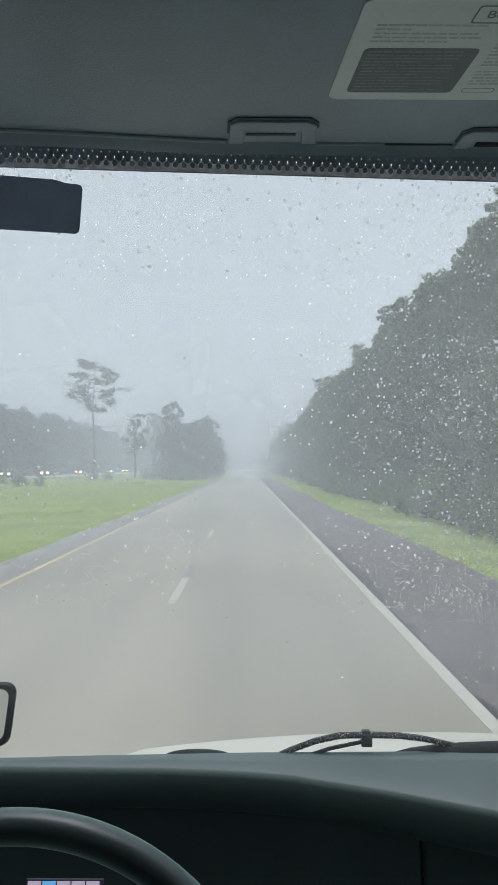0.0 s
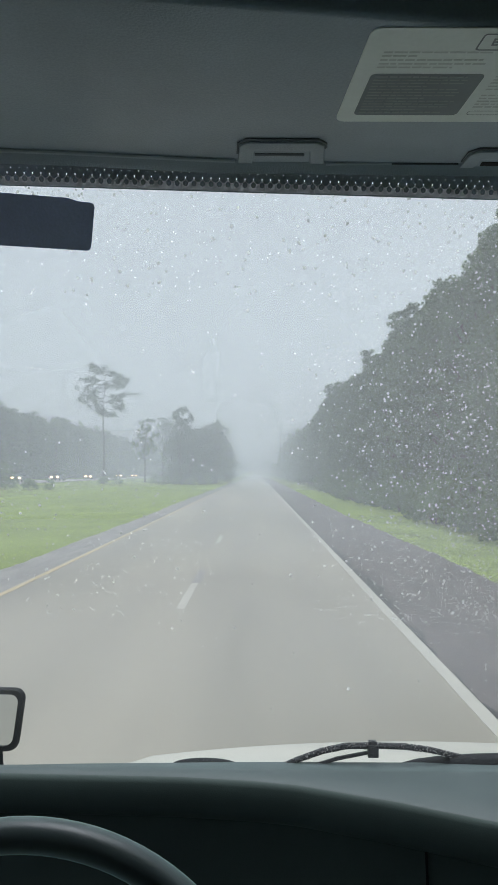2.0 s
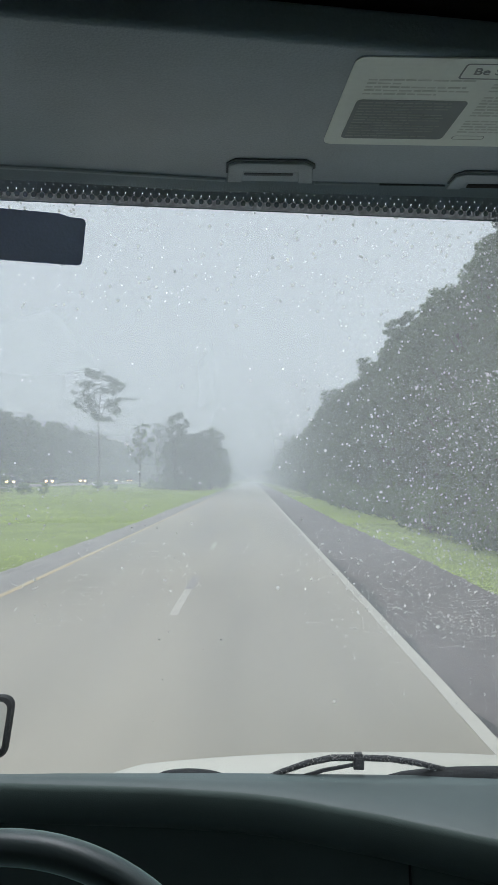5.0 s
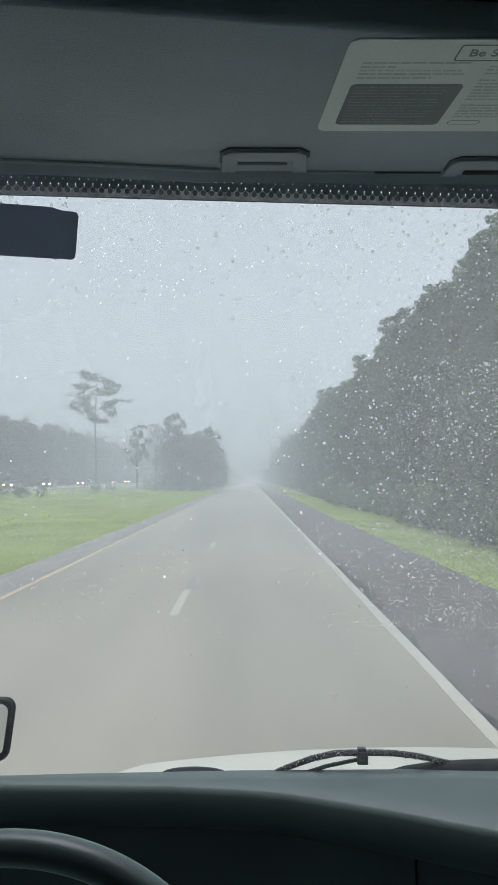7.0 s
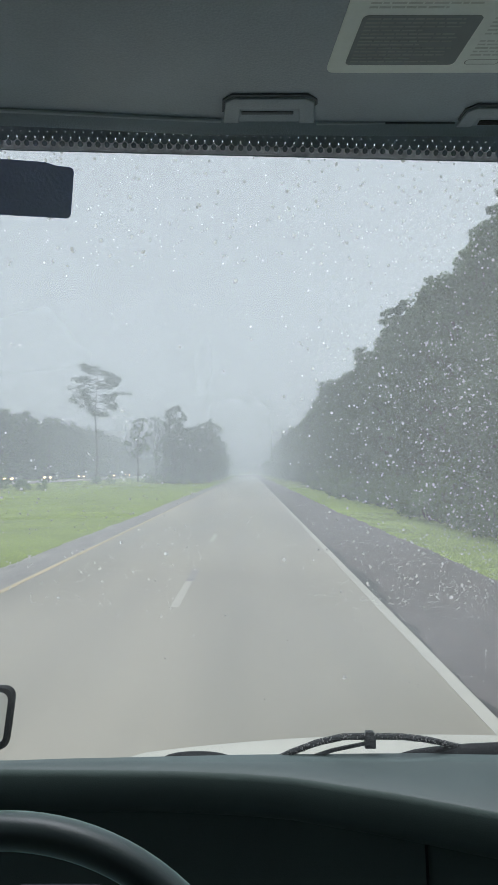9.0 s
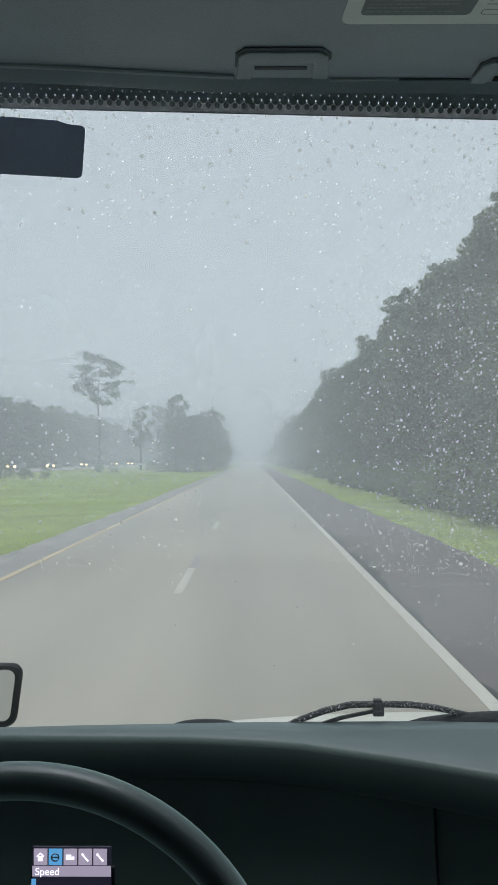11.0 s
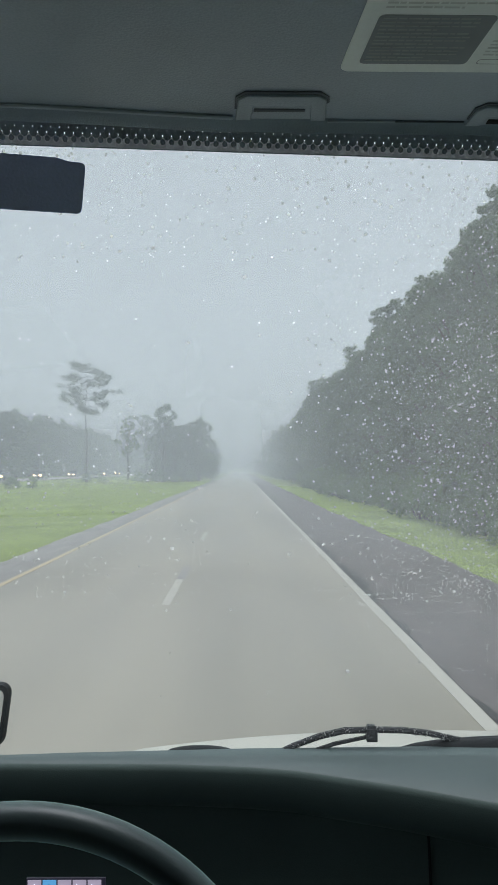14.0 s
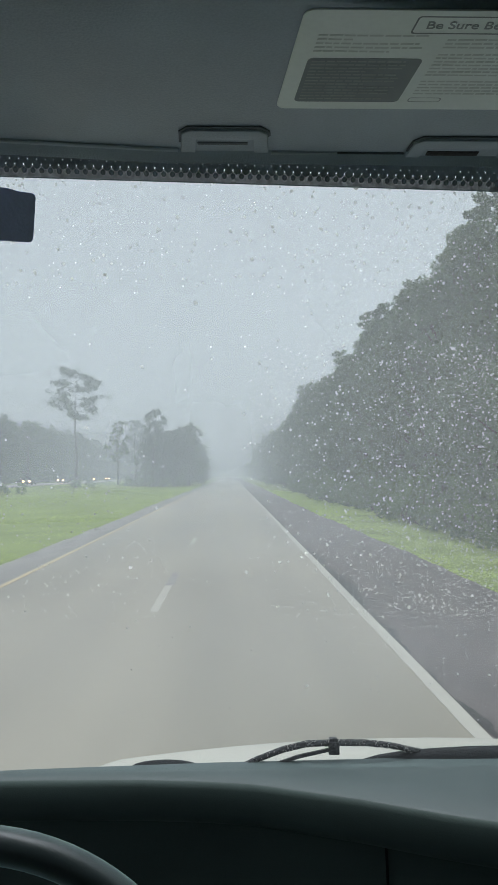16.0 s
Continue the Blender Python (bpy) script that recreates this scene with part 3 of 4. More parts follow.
# woods and median trees going on into the rain
y = 420.0
while y < 720:
    planted(rnd.choice(far_kinds), 12.6 + rnd.uniform(-0.8, 1.0), y, rnd.uniform(0, 360), rnd.uniform(0.85, 1.1))
    planted(rnd.choice(far_kinds), -53 + rnd.uniform(-1.5, 1.5), y, rnd.uniform(0, 360), rnd.uniform(0.9, 1.15))
    y += rnd.uniform(8, 11)
y = 196.0
while y < 640:
    planted(rnd.choice(far_kinds), -13.5 + rnd.uniform(-3.5, 2.0), y, rnd.uniform(0, 360), rnd.uniform(0.6, 0.85))
    y += rnd.uniform(9, 16)

# lone pine and the clump in the median
lone = pine("tall_pine", 20.6, 31, "tall thin pine with a sparse tiered crown in the median", 18, 0.42, 5.2, 0.15, 46, 8)
lone.matrix_basis = pose(-27.0, 128, ground_height(-27.0, 128) - 0.1)
second = pine("tall_pine", 14.0, 33, "slim pine with a high sparse crown beside a median clump", 11, 0.4, 2.6, 0.17, 60, 6)
second.matrix_basis = pose(-22.0, 172, ground_height(-22.0, 172) - 0.1)
open_kinds = [broadleaf("median_tree", h, r, sd, n, 7, 34, 0.19, label="hazy loose-crowned tree with gaps between its boughs", bare=b) for h, r, sd, n, b in ((16.0, 3.6, 71, 17, 0.42), (14.0, 3.2, 72, 13, 0.40), (13.0, 3.9, 73, 22, 0.2))]
for src, x, y, turn in zip(open_kinds, (-15.8, -24.6, -8.6), (150, 160, 154), (20, 140, 75)):
    src.matrix_basis = pose(x, y, ground_height(x, y) - 0.1, 0, 0, turn)
planted(open_kinds[1], -23.0, 178, 250, 1.12)
planted(open_kinds[2], -6.6, 166, 310, 0.66)
for x, y, s, tl in ((-17.8, 153, 0.72, 0.95), (-16.2, 156, 0.84, 0.95), (-13.9, 151, 0.92, 1.02), (-12.2, 157, 0.94, 0.98), (-11.0, 152, 0.84, 0.95), (-9.6, 159, 0.84, 0.92), (-14.6, 162, 0.95, 0.95), (-8.4, 188, 0.7, 0.9)):
    planted(far_kinds[int(y) % 3], x, y, x * 40, s, 0.1, tl)
for x, y, s in ((-26.6, 127, 0.7), (-24.6, 128.6, 0.6), (-18.6, 148, 1.0), (-21, 150, 0.9), (-16, 146, 0.8), (-13, 145, 0.9), (-10, 146, 0.8)):
    planted(shrub_kinds[int(y) % 3], x, y, x * 50, s)

for x, y, s in ((-27.5, 80, 0.9), (-25.6, 82, 0.7), (-29.2, 83, 1.0), (-31.0, 86, 0.85), (-24.4, 86, 0.5)):
    planted(shrub_kinds[int(y) % 3], x, y, x * 70, s)

# bare pole at the foot of the far wood
pole = thing("utility_pole", "bare dark wooden utility pole beside the far wood", "pole", at=(-46.2, 168, ground_height(-46.2, 168) - 0.2))
bm = bmesh.new()
tube(bm, [(0, 0, 0), (0.02, 0, 4.5), (0.05, 0, 9.4)], [0.16, 0.14, 0.11], 10)
part("shaft", bm, M_BARK, pole)
part("cap", boxed(((-0.07, -0.12, 9.38), (0.17, 0.12, 9.46)), bevel=0.02), M_BARK, pole)

# the source trees stand in the wood behind the truck
for i, src in enumerate(near_kinds + far_kinds + shrub_kinds):
    src.matrix_basis = pose(14 + (i % 2) * 4, -14 - 6 * i, ground_height(14, -14) - 0.1)


def blades(name, zones, seed, label):
    """Short grass as many separate blades."""
    rng = np.random.default_rng(seed)
    verts, faces = [], []
    for x0, x1, y0, y1, count, tall in zones:
        px = rng.uniform(x0, x1, count)
        py = y0 + (y1 - y0) * rng.uniform(0, 1, count) ** 1.6
        for x, y in zip(px, py):
            z = ground_height(x, y)
            h = tall * rng.uniform(0.5, 1.4) * (0.7 + 0.6 * noise.noise(Vector((x * 0.5, y * 0.4, 0))))
            a = rng.uniform(0, 3.14)
            w = 0.012 + 0.0009 * y
            dx, dy, k = w * math.cos(a), w * math.sin(a), len(verts)
            lx, ly = rng.normal(0, 1.5 * h), rng.normal(0, 1.5 * h)
            verts += [(x - dx, y - dy, z - 0.02), (x + dx, y + dy, z - 0.02), (x + lx, y + ly, z + h)]
            faces.append((k, k + 1, k + 2))
    return tagged(raw_mesh(name, verts, faces, M_GRASS), label, "grass", kind="stuff")


blades("verge_grass", ((RIGHT_EDGE - 0.12, 10.5, 12, 45, 15000, 0.045), (RIGHT_EDGE - 0.1, 10.5, 45, 110, 14000, 0.09)), 41, "yellow-green mown grass along the shoulder")
blades("median_grass", ((-18, LEFT_EDGE + 0.22, 14, 45, 14000, 0.035), (-22, LEFT_EDGE + 0.1, 40, 110, 9000, 0.07), (-34, -18, 45, 150, 6000, 0.1), (-18, LEFT_EDGE, 110, 200, 4000, 0.15)), 42, "bright green wet grass in the median")

# ---------------------------------------------------------------- oncoming cars


def car(name, label):
    """Small saloon facing the viewer, headlights on."""
    c = thing(name, label, "car", group="oncoming cars")
    bm = bmesh.new()
    prof = ((-2.2, 0.45, 0.62), (-2.15, 0.8, 0.8), (-1.1, 0.95, 0.86), (0.2, 0.98, 0.88), (1.6, 1.0, 0.87), (2.2, 0.9, 0.78), (2.25, 0.5, 0.7))
    rows = [[(-w, y, 0.28), (-w * 1.02, y, 0.55), (-w * 0.95, y, h), (0, y, h + 0.05), (w * 0.95, y, h), (w * 1.02, y, 0.55), (w, y, 0.28)] for y, h, w in prof]
    sheet(bm, rows)
    bm.faces.new([bm.verts.new(p) for p in rows[0]])
    bm.faces.new([bm.verts.new(p) for p in rows[-1][::-1]])
    bmesh.ops.remove_doubles(bm, verts=bm.verts, dist=0.001)
    bmesh.ops.recalc_face_normals(bm, faces=bm.faces)
    part("body", bm, M_CAR, c)
    bm = bmesh.new()
    rows = [[(-w, y, 0.93), (-w * 0.82, y + 0.0, h), (0, y, h + 0.03), (w * 0.82, y, h), (w, y, 0.93)] for y, h, w in ((-1.05, 0.95, 0.78), (-0.3, 1.4, 0.78), (0.9, 1.42, 0.78), (1.7, 0.98, 0.76))]
    sheet(bm, rows)
    part("cabin", bm, M_CAR_GLASS, c, "dark tinted windows")
    for sx in (-0.78, 0.78):
        for yy in (-1.4, 1.35):
            bm = bmesh.new()
            tube(bm, [(sx - 0.1, yy, 0.32), (sx - 0.08, yy, 0.32), (sx + 0.08, yy, 0.32), (sx + 0.1, yy, 0.32)], [0.26, 0.32, 0.32, 0.26], 16)
            part("wheel", bm, M_BLACK, c)
        bm = bmesh.new()
        bmesh.ops.create_uvsphere(bm, u_segments=10, v_segments=6, radius=0.19)
        for v in bm.verts:
            v.co = Vector((v.co.x * 1.25 + sx * 0.72, v.co.y * 0.35 - 2.17, v.co.z * 0.8 + 0.66))
        part("headlight", bm, M_LAMP, c, "glowing warm white headlight")
    return c


first_car = car("oncoming_car", "oncoming car with headlights on in the rain")
spots = ((-38.6, 119), (-38.2, 140), (-38.8, 170), (-38.4, 205), (-38.6, 232))
first_car.matrix_basis = pose(spots[0][0], spots[0][1], 0.62)
for x, y in spots[1:]:
    copy_thing(first_car, pose(x, y, 0.62))

# ---------------------------------------------------------------- rain mist over the road
MIST_AT = (18, 42, 75, 115, 165, 235, 350)
last_y = -12.0
for y in MIST_AT:
    near, far = min(y, 165.0) - min(last_y, 165.0), max(y, 165.0) - max(last_y, 165.0)
    thick = 1 - math.exp(-MIST * near - 0.0038 * far)
    last_y = y
    w, h = 40 + y * 1.2, 25 + y * 0.75
    bm = bmesh.new()
    sheet(bm, [[(-w, y, z), (w, y, z)] for z in (-0.6, h)])
    veil = part("rain_mist", bm, mist_material(thick), smooth=False)
    tagged(veil, "flat grey sheet standing in for rain haze over the road", "mist", kind="stuff")

# ---------------------------------------------------------------- truck cab
RAKE = 0.464


def glass_y(z, off=0.0):
    return 0.861 + RAKE * (2.769 - z) + off


cab = thing("truck_cab", "dark grey plastic truck cab shell round the seats", "truck cab")
CL, CR, CB = -0.68, 1.56, -0.75
part("floor_pan", boxed(((CL, CB, 0.90), (CR, 1.5, 0.98))), M_TRIM, cab)
part("rear_wall", boxed(((CL, CB - 0.06, 0.9), (CR, CB, 3.0))), M_TRIM, cab)
part("roof", boxed(((CL - 0.05, CB - 0.06, 2.96), (CR + 0.05, 0.90, 3.04)), bevel=0.015), M_HOOD, cab)
part("headliner", boxed(((CL, CB, 2.86), (CR, 0.80, 2.955))), M_HEADLINER, cab, "black fabric headliner")
# unseen door walls, window openings cut short to block side light, most at left
for x0, x1, back in ((CL - 0.07, CL, 0.30), (CR, CR + 0.07, -0.2)):
    bm = boxed(((x0, CB - 0.06, 0.9), (x1, 1.32, 1.95)), ((x0, CB - 0.06, 2.66), (x1, 0.88, 2.95)), ((x0, CB - 0.06, 1.95), (x1, back, 2.66)), ((x0, 0.84, 1.95), (x1, 0.93, 2.66)))
    part("unseen_door_wall", bm, M_TRIM, cab, smooth=False)
    bm = bmesh.new()
    tube(bm, [(x0 + 0.035, glass_y(z, -0.03), z) for z in (1.93, 2.2, 2.5, 2.86)], 0.05, 10)
    part("pillar", bm, M_TRIM, cab)
bm = boxed(((CL, 1.33, 0.9), (CR, 1.40, 1.86)))
part("bulkhead", bm, M_TRIM, cab, smooth=False)

# header trim over the windshield
HEADER = ((-0.7, 0.772), (-0.38, 0.788), (-0.215, 0.800), (-0.036, 0.820), (0.23, 0.828), (0.45, 0.826), (0.8, 0.81), (1.6, 0.77))
bm = bmesh.new()
rows = []
for i in range(47):
    x = CL + (CR - CL) * i / 46
    y0 = steps(HEADER, x) + 0.003
    y1 = min(0.846, y0 + 0.024)
    rows.append([(x, y0, 2.86), (x, y0, 2.797), (x, y0 + 0.004, 2.7925), (x, y1, 2.7870 - 0.008 * max(0.0, x)), (x, y1 + 0.003, 2.7905 - 0.008 * max(0.0, x)), (x, y1 + 0.001, 2.90)])
sheet(bm, rows)
bmesh.ops.recalc_face_normals(bm, faces=bm.faces)
part("header_trim", bm, M_VISOR, cab, "grey moulded strip over the windshield")

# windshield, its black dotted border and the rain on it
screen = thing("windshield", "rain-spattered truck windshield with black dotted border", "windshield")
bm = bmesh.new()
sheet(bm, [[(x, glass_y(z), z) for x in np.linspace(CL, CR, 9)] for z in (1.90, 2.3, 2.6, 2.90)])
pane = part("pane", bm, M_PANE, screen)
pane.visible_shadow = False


def frit_low(x):
    return 2.7695 + 0.022 * (0.35 - x)


DOT_PITCH, FRIT_ROWS = 0.0099, ((0.0208, 0.0049), (0.0160, 0.00485), (0.0108, 0.00475), (0.0056, 0.0045), (-0.0004, 0.0029))
bm = bmesh.new()
sheet(bm, [[(x, glass_y(z0 if z0 > 2.85 else frit_low(x) + 0.0220, -0.002), z0 if z0 > 2.85 else frit_low(x) + 0.0220) for x in np.linspace(CL, CR, 15)] for z0 in (2.0, 2.90)])
part("frit_band", bm, M_FRIT, screen, "black ceramic border")
verts, faces = [], []
for row, (dz, rad) in enumerate(FRIT_ROWS):
    for i in range(int(1.3 / DOT_PITCH)):
        x = -0.55 + DOT_PITCH * (i + 0.5 * (row % 2))
        z = frit_low(x) + dz
        k = len(verts)
        for a in range(12):
            zz = z + rad * math.sin(a * math.tau / 12)
            verts.append((x + rad * math.cos(a * math.tau / 12), glass_y(zz, -0.0015), zz))
        faces.append(tuple(range(k, k + 12)))
raw_mesh("frit_dots", verts, faces, M_FRIT, screen, "fading rows of black dots")
# grey half-tone under the dots, its upper edge scalloped, with a thin border line
bm = bmesh.new()
xs = np.linspace(-0.6, 0.75, 1049)
sheet(bm, [[(x, glass_y(frit_low(x) + dz, -0.0008), frit_low(x) + dz) for x in xs for dz in [-0.0072 if low else 0.0046 + 0.0022 * abs(math.cos(math.pi * (x + 0.55) / DOT_PITCH - math.pi / 2))]] for low in (True, False)])
part("frit_fade", bm, M_FADE, screen, "fine grey half-tone print")
bm = bmesh.new()
sheet(bm, [[(x, glass_y(frit_low(x) + dz, -0.0012), frit_low(x) + dz) for x in np.linspace(CL, CR, 15)] for dz in (-0.0080, -0.0068)])
part("frit_line", bm, M_TRIM, screen, "thin grey border line")


def raindrops(name, seed, rows, label):
    """Rain on the outer face: low domes of water, some drawn out into streaks."""
    rng = np.random.default_rng(seed)
    up = Vector((0, -RAKE, 1)).normalized()
    out = Vector((0, 1, RAKE)).normalized()
    verts, faces = [], []
    for x0, x1, z0, z1, count, lo, hi, power in rows:
        for _ in range(count):
            x = x0 + (x1 - x0) * rng.uniform() ** power
            z = rng.uniform(z0, z1)
            r = lo + (hi - lo) * rng.uniform() ** 2.4
            long = rng.uniform(1.0, 1.25) if rng.uniform() < 0.985 else rng.uniform(1.5, 2.6)
            tilt = rng.normal(0, 0.6)
            ax = Vector((math.sin(tilt), 0, 0)) + up * math.cos(tilt)
            ay = out.cross(ax)
            c = Vector((x, glass_y(z, 0.0006), z))
            k = len(verts)
            ring = 10
            for h, w in ((0.0, 1.0), (0.0, 1.0), (0.46, 0.88), (0.76, 0.62), (0.90, 0.32)):
                for a in range(ring):
                    t = a * math.tau / ring
                    j = 1 + 0.06 * math.sin(2 * t + x * 900)
                    verts.append(c + (ax * math.cos(t) * long + ay * math.sin(t)) * (r * w * j) + out * (r * h))
            verts.append(c + out * (r * 0.95))
            for s in (1, 2, 3):
                for a in range(ring):
                    b = (a + 1) % ring
                    faces.append((k + s * ring + a, k + s * ring + b, k + (s + 1) * ring + b, k + (s + 1) * ring + a))
            for a in range(ring):
                faces.append((k + 4 * ring + a, k + 4 * ring + (a + 1) % ring, k + 5 * ring))
            faces.append(tuple(k + a for a in range(ring))[::-1])
    ob = raw_mesh(name, verts, faces, M_WATER, smooth=True)
    return tagged(ob, label, "raindrops", kind="stuff")


raindrops("raindrops", 51, (
    (0.04, 0.55, 2.22, 2.60, 2800, 0.0006, 0.0016, 0.5),
    (0.04, 0.55, 2.20, 2.60, 5200, 0.00035, 0.0007, 0.42),
    (0.16, 0.55, 2.50, 2.76, 900, 0.0005, 0.0015, 0.62),
    (0.06, 0.50, 2.04, 2.28, 210, 0.0005, 0.0014, 0.5),
    (-0.40, 0.45, 2.66, 2.768, 560, 0.0006, 0.0018, 0.75),
    (0.0, 0.45, 2.56, 2.68, 200, 0.0005, 0.0014, 0.7),
    (-0.45, 0.30, 2.05, 2.66, 340, 0.0004, 0.0013, 1.0),
    (-0.45, -0.06, 2.22, 2.46, 420, 0.0005, 0.0014, 1.0),
    (-0.40, 0.50, 2.765, 2.79, 260, 0.0006, 0.0019, 1.0),
    (-0.40, 0.50, 2.1, 2.76, 26, 0.0016, 0.0028, 0.8),
), "clear raindrops clinging to the outside of the windshield")

# ---------------------------------------------------------------- sun visor with warning label
visor = thing("sun_visor", "dark grey moulded sun visor folded up against the headliner", "sun visor")
front = [(x, steps(HEADER, x)) for x in (-0.56, -0.38, -0.215, -0.12, -0.036, 0.08, 0.23, 0.36, 0.5, 0.64)]
rear = [(x, 0.526 + (x + 0.18) * 0.121 - 0.03 * max(0, -x - 0.2)) for x in (0.64, 0.4, 0.2, 0.0, -0.18, -0.4, -0.56)]
bm = slab(bmesh.new(), rear[::-1] + front[::-1], 2.790, 2.822, 0.006)
part("panel", bm, M_VISOR, visor)


def visor_clip(x0, x1, y0, y1, slot0, slot1, tall=0.0065):
    """Raised bracket moulded on the visor edge; dark pieces give the shade of its finger slot and groove."""
    bm = bmesh.new()
    w = 0.016
    path = [(x0, y1), (x0 + 0.003, y0 + 0.008), (x0 + 0.012, y0), (x1 - 0.012, y0), (x1 - 0.003, y0 + 0.008), (x1, y1)]
    inner = [(x1 - w, y1), (x1 - w - 0.002, y0 + 0.020), (x0 + w + 0.002, y0 + 0.020), (x0 + w, y1)]
    slab(bm, path + inner, 2.7862, 2.792, 0.0016)
    clip = part("bracket", bm, M_VISOR, visor)
    bm = boxed(((x0 + w, y0 + 0.020, 2.7882), (x1 - w, y1, 2.7915)), bevel=0.0008)
    part("tongue", bm, M_VISOR, clip)
    # no recess is cut: dark bar and plate carry the shade as colour
    bm = boxed(((slot0, y0 + 0.028, 2.7872), (slot1, y0 + 0.028 + tall, 2.7890)), bevel=0.0012)
    part("slot", bm, M_GROOVE_SHADE if slot0 < 0 else M_BLACK, clip, "dark bar painted as the shade in a finger slot")
    rim = [(x0 - 0.0008, y0 + 0.030), (x0 + 0.0005, y0 + 0.006), (x0 + 0.010, y0 - 0.0042), (x1 - 0.010, y0 - 0.0042), (x1 - 0.0005, y0 + 0.006), (x1 + 0.0005, y0 + 0.014), (x1 - 0.01, y0 + 0.03)]
    part("groove", slab(bmesh.new(), rim, 2.7884, 2.7906), M_GROOVE_SHADE, clip, "dark plate painted as the shade of a moulding groove")


visor_clip(-0.023, 0.073, 0.767, 0.818, -0.004, 0.050)
visor_clip(0.226, 0.345, 0.787, 0.828, 0.248, 0.306, 0.0105)
bm = boxed(((0.150, 0.8237, 2.7885), (0.224, 0.8250, 2.7905)))
part("seam", bm, M_GROOVE_SHADE, visor)
bm = bmesh.new()
tube(bm, [(x, steps(HEADER, x) - 0.004, 2.7888) for x in np.linspace(-0.54, -0.026, 16)], 0.0026, 8)
part("edge_bead", bm, M_BEAD, visor, "pale rounded edge bead")
bm = bmesh.new()
tube(bm, [(x, 0.8235, 2.7890) for x in (0.076, 0.11, 0.149)], [0.0019, 0.0015, 0.0009], 8)
part("edge_bead", bm, M_BEAD, visor, "pale rounded edge bead")


def label_bar(name, x0, x1, y0, y1, material, z=2.7880, parent=None):
    """A flat print on the label, sheared like it."""
    shear = 0.09
    pts = [(x - (y - 0.572) * shear, y) for x, y in ((x0, y0), (x1, y0), (x1, y1), (x0, y1))]
    return part(name, slab(bmesh.new(), pts, z, z + 0.0004), material, parent, smooth=False)


def rounded(x0, x1, y0, y1, r, shear=0.09):
    pts = []
    for cx, cy, a0 in ((x1 - r, y0 + r, -90), (x1 - r, y1 - r, 0), (x0 + r, y1 - r, 90), (x0 + r, y0 + r, 180)):
        for k in range(5):
            a = radians(a0 + k * 22.5)
            px, py = cx + r * math.cos(a), cy + r * math.sin(a)
            pts.append((px - (py - 0.572) * shear, py))
    return pts


warning = part("warning_label", slab(bmesh.new(), rounded(0.089, 0.352, 0.572, 0.724, 0.009), 2.7888, 2.7902), M_LABEL, visor, "cream paper warning label with faded print")
part("print_panel", slab(bmesh.new(), rounded(0.104, 0.203, 0.637, 0.710, 0.005), 2.7885, 2.7889), M_LABEL_GREY, warning, smooth=False)


def text_line(x0, x1, y, tall, material, z, dice):
    """One line of small print: words of uneven length."""
    x = x0
    while x < x1 - 0.002:
        w = min(dice.uniform(0.004, 0.013), x1 - x)
        label_bar("print_word", x, x + w, y, y + tall, material, z, warning)
        x += w + dice.uniform(0.0011, 0.0019)


dice = random.Random(17)
for i in range(13):
    y = 0.6405 + i * 0.0052
    text_line(0.108, 0.186 - 0.03 * (i % 4 == 3) + 0.006 * dice.random(), y, 0.0020, M_LABEL_DIM, 2.7883, dice)
for i in range(5):
    y = 0.6035 + i * 0.0056
    text_line(0.106, (0.196, 0.135, 0.192, 0.196, 0.170)[i], y, 0.0021, M_LABEL_MID, 2.7886, dice)
for i in range(17):
    if i not in (3, 11):
        y = 0.6085 + i * 0.0053
        text_line(0.213, 0.330 - 0.03 * (i in (2, 10, 16)), y, 0.0020, M_LABEL_MID, 2.7886, dice)


def outlined(name, x0, x1, y0, y1, t):
    """A thin printed box with rounded ends."""
    outer, inner = rounded(x0, x1, y0, y1, 0.0032), rounded(x0 + t, x1 - t, y0 + t, y1 - t, 0.0024)
    bm = bmesh.new()
    o, i = [[bm.verts.new((x, y, 2.7886)) for x, y in loop] for loop in (outer, inner)]
    for k in range(len(o)):
        j = (k + 1) % len(o)
        bm.faces.new((o[k], i[k], i[j], o[j]))
    return part(name, bm, M_LABEL_GREY, warning, smooth=False)


outlined("print_box", 0.212, 0.243, 0.7015, 0.7095, 0.0008)
outlined("heading_frame", 0.179, 0.336, 0.5785, 0.6015, 0.0015)


def writing(name, text, size, m, material, parent, bold=0.0):
    cu = bpy.data.curves.new(name, "FONT")
    cu.body, cu.size, cu.extrude, cu.offset = text, size, 0.0002, bold
    tmp = bpy.data.objects.new(name, cu)
    me = bpy.data.meshes.new_from_object(tmp)
    bpy.data.objects.remove(tmp)
    me.materials.append(material)
    ob = new(name, me)
    ob.matrix_basis = m
    ob.parent = parent
    return ob


writing("heading", "Be Sure Before", 0.0135, pose(0.187, 0.5945, 2.7887, 180, 0, 0), M_LABEL_DIM, warning, 0.0001)

# ---------------------------------------------------------------- camera housing on the glass
housing = thing("windshield_sensor", "dark flat plastic sensor housing fixed behind the windshield", "sensor")
bm = bmesh.new()
outline = [(-0.50, 2.7205), (-0.50, 2.7790), (-0.222, 2.7610), (-0.210, 2.7575), (-0.194, 2.7560), (-0.1905, 2.7530), (-0.1985, 2.7085), (-0.202, 2.7050)]
lo = [bm.verts.new((x, glass_y(z, -0.012), z)) for x, z in outline]
hi = [bm.verts.new((-0.345 + (x + 0.345) * 0.96, glass_y(2.735 + (z - 2.735) * 0.8, -0.003), 2.735 + (z - 2.735) * 0.8)) for x, z in outline]
bm.faces.new(lo)
bm.faces.new(hi[::-1])
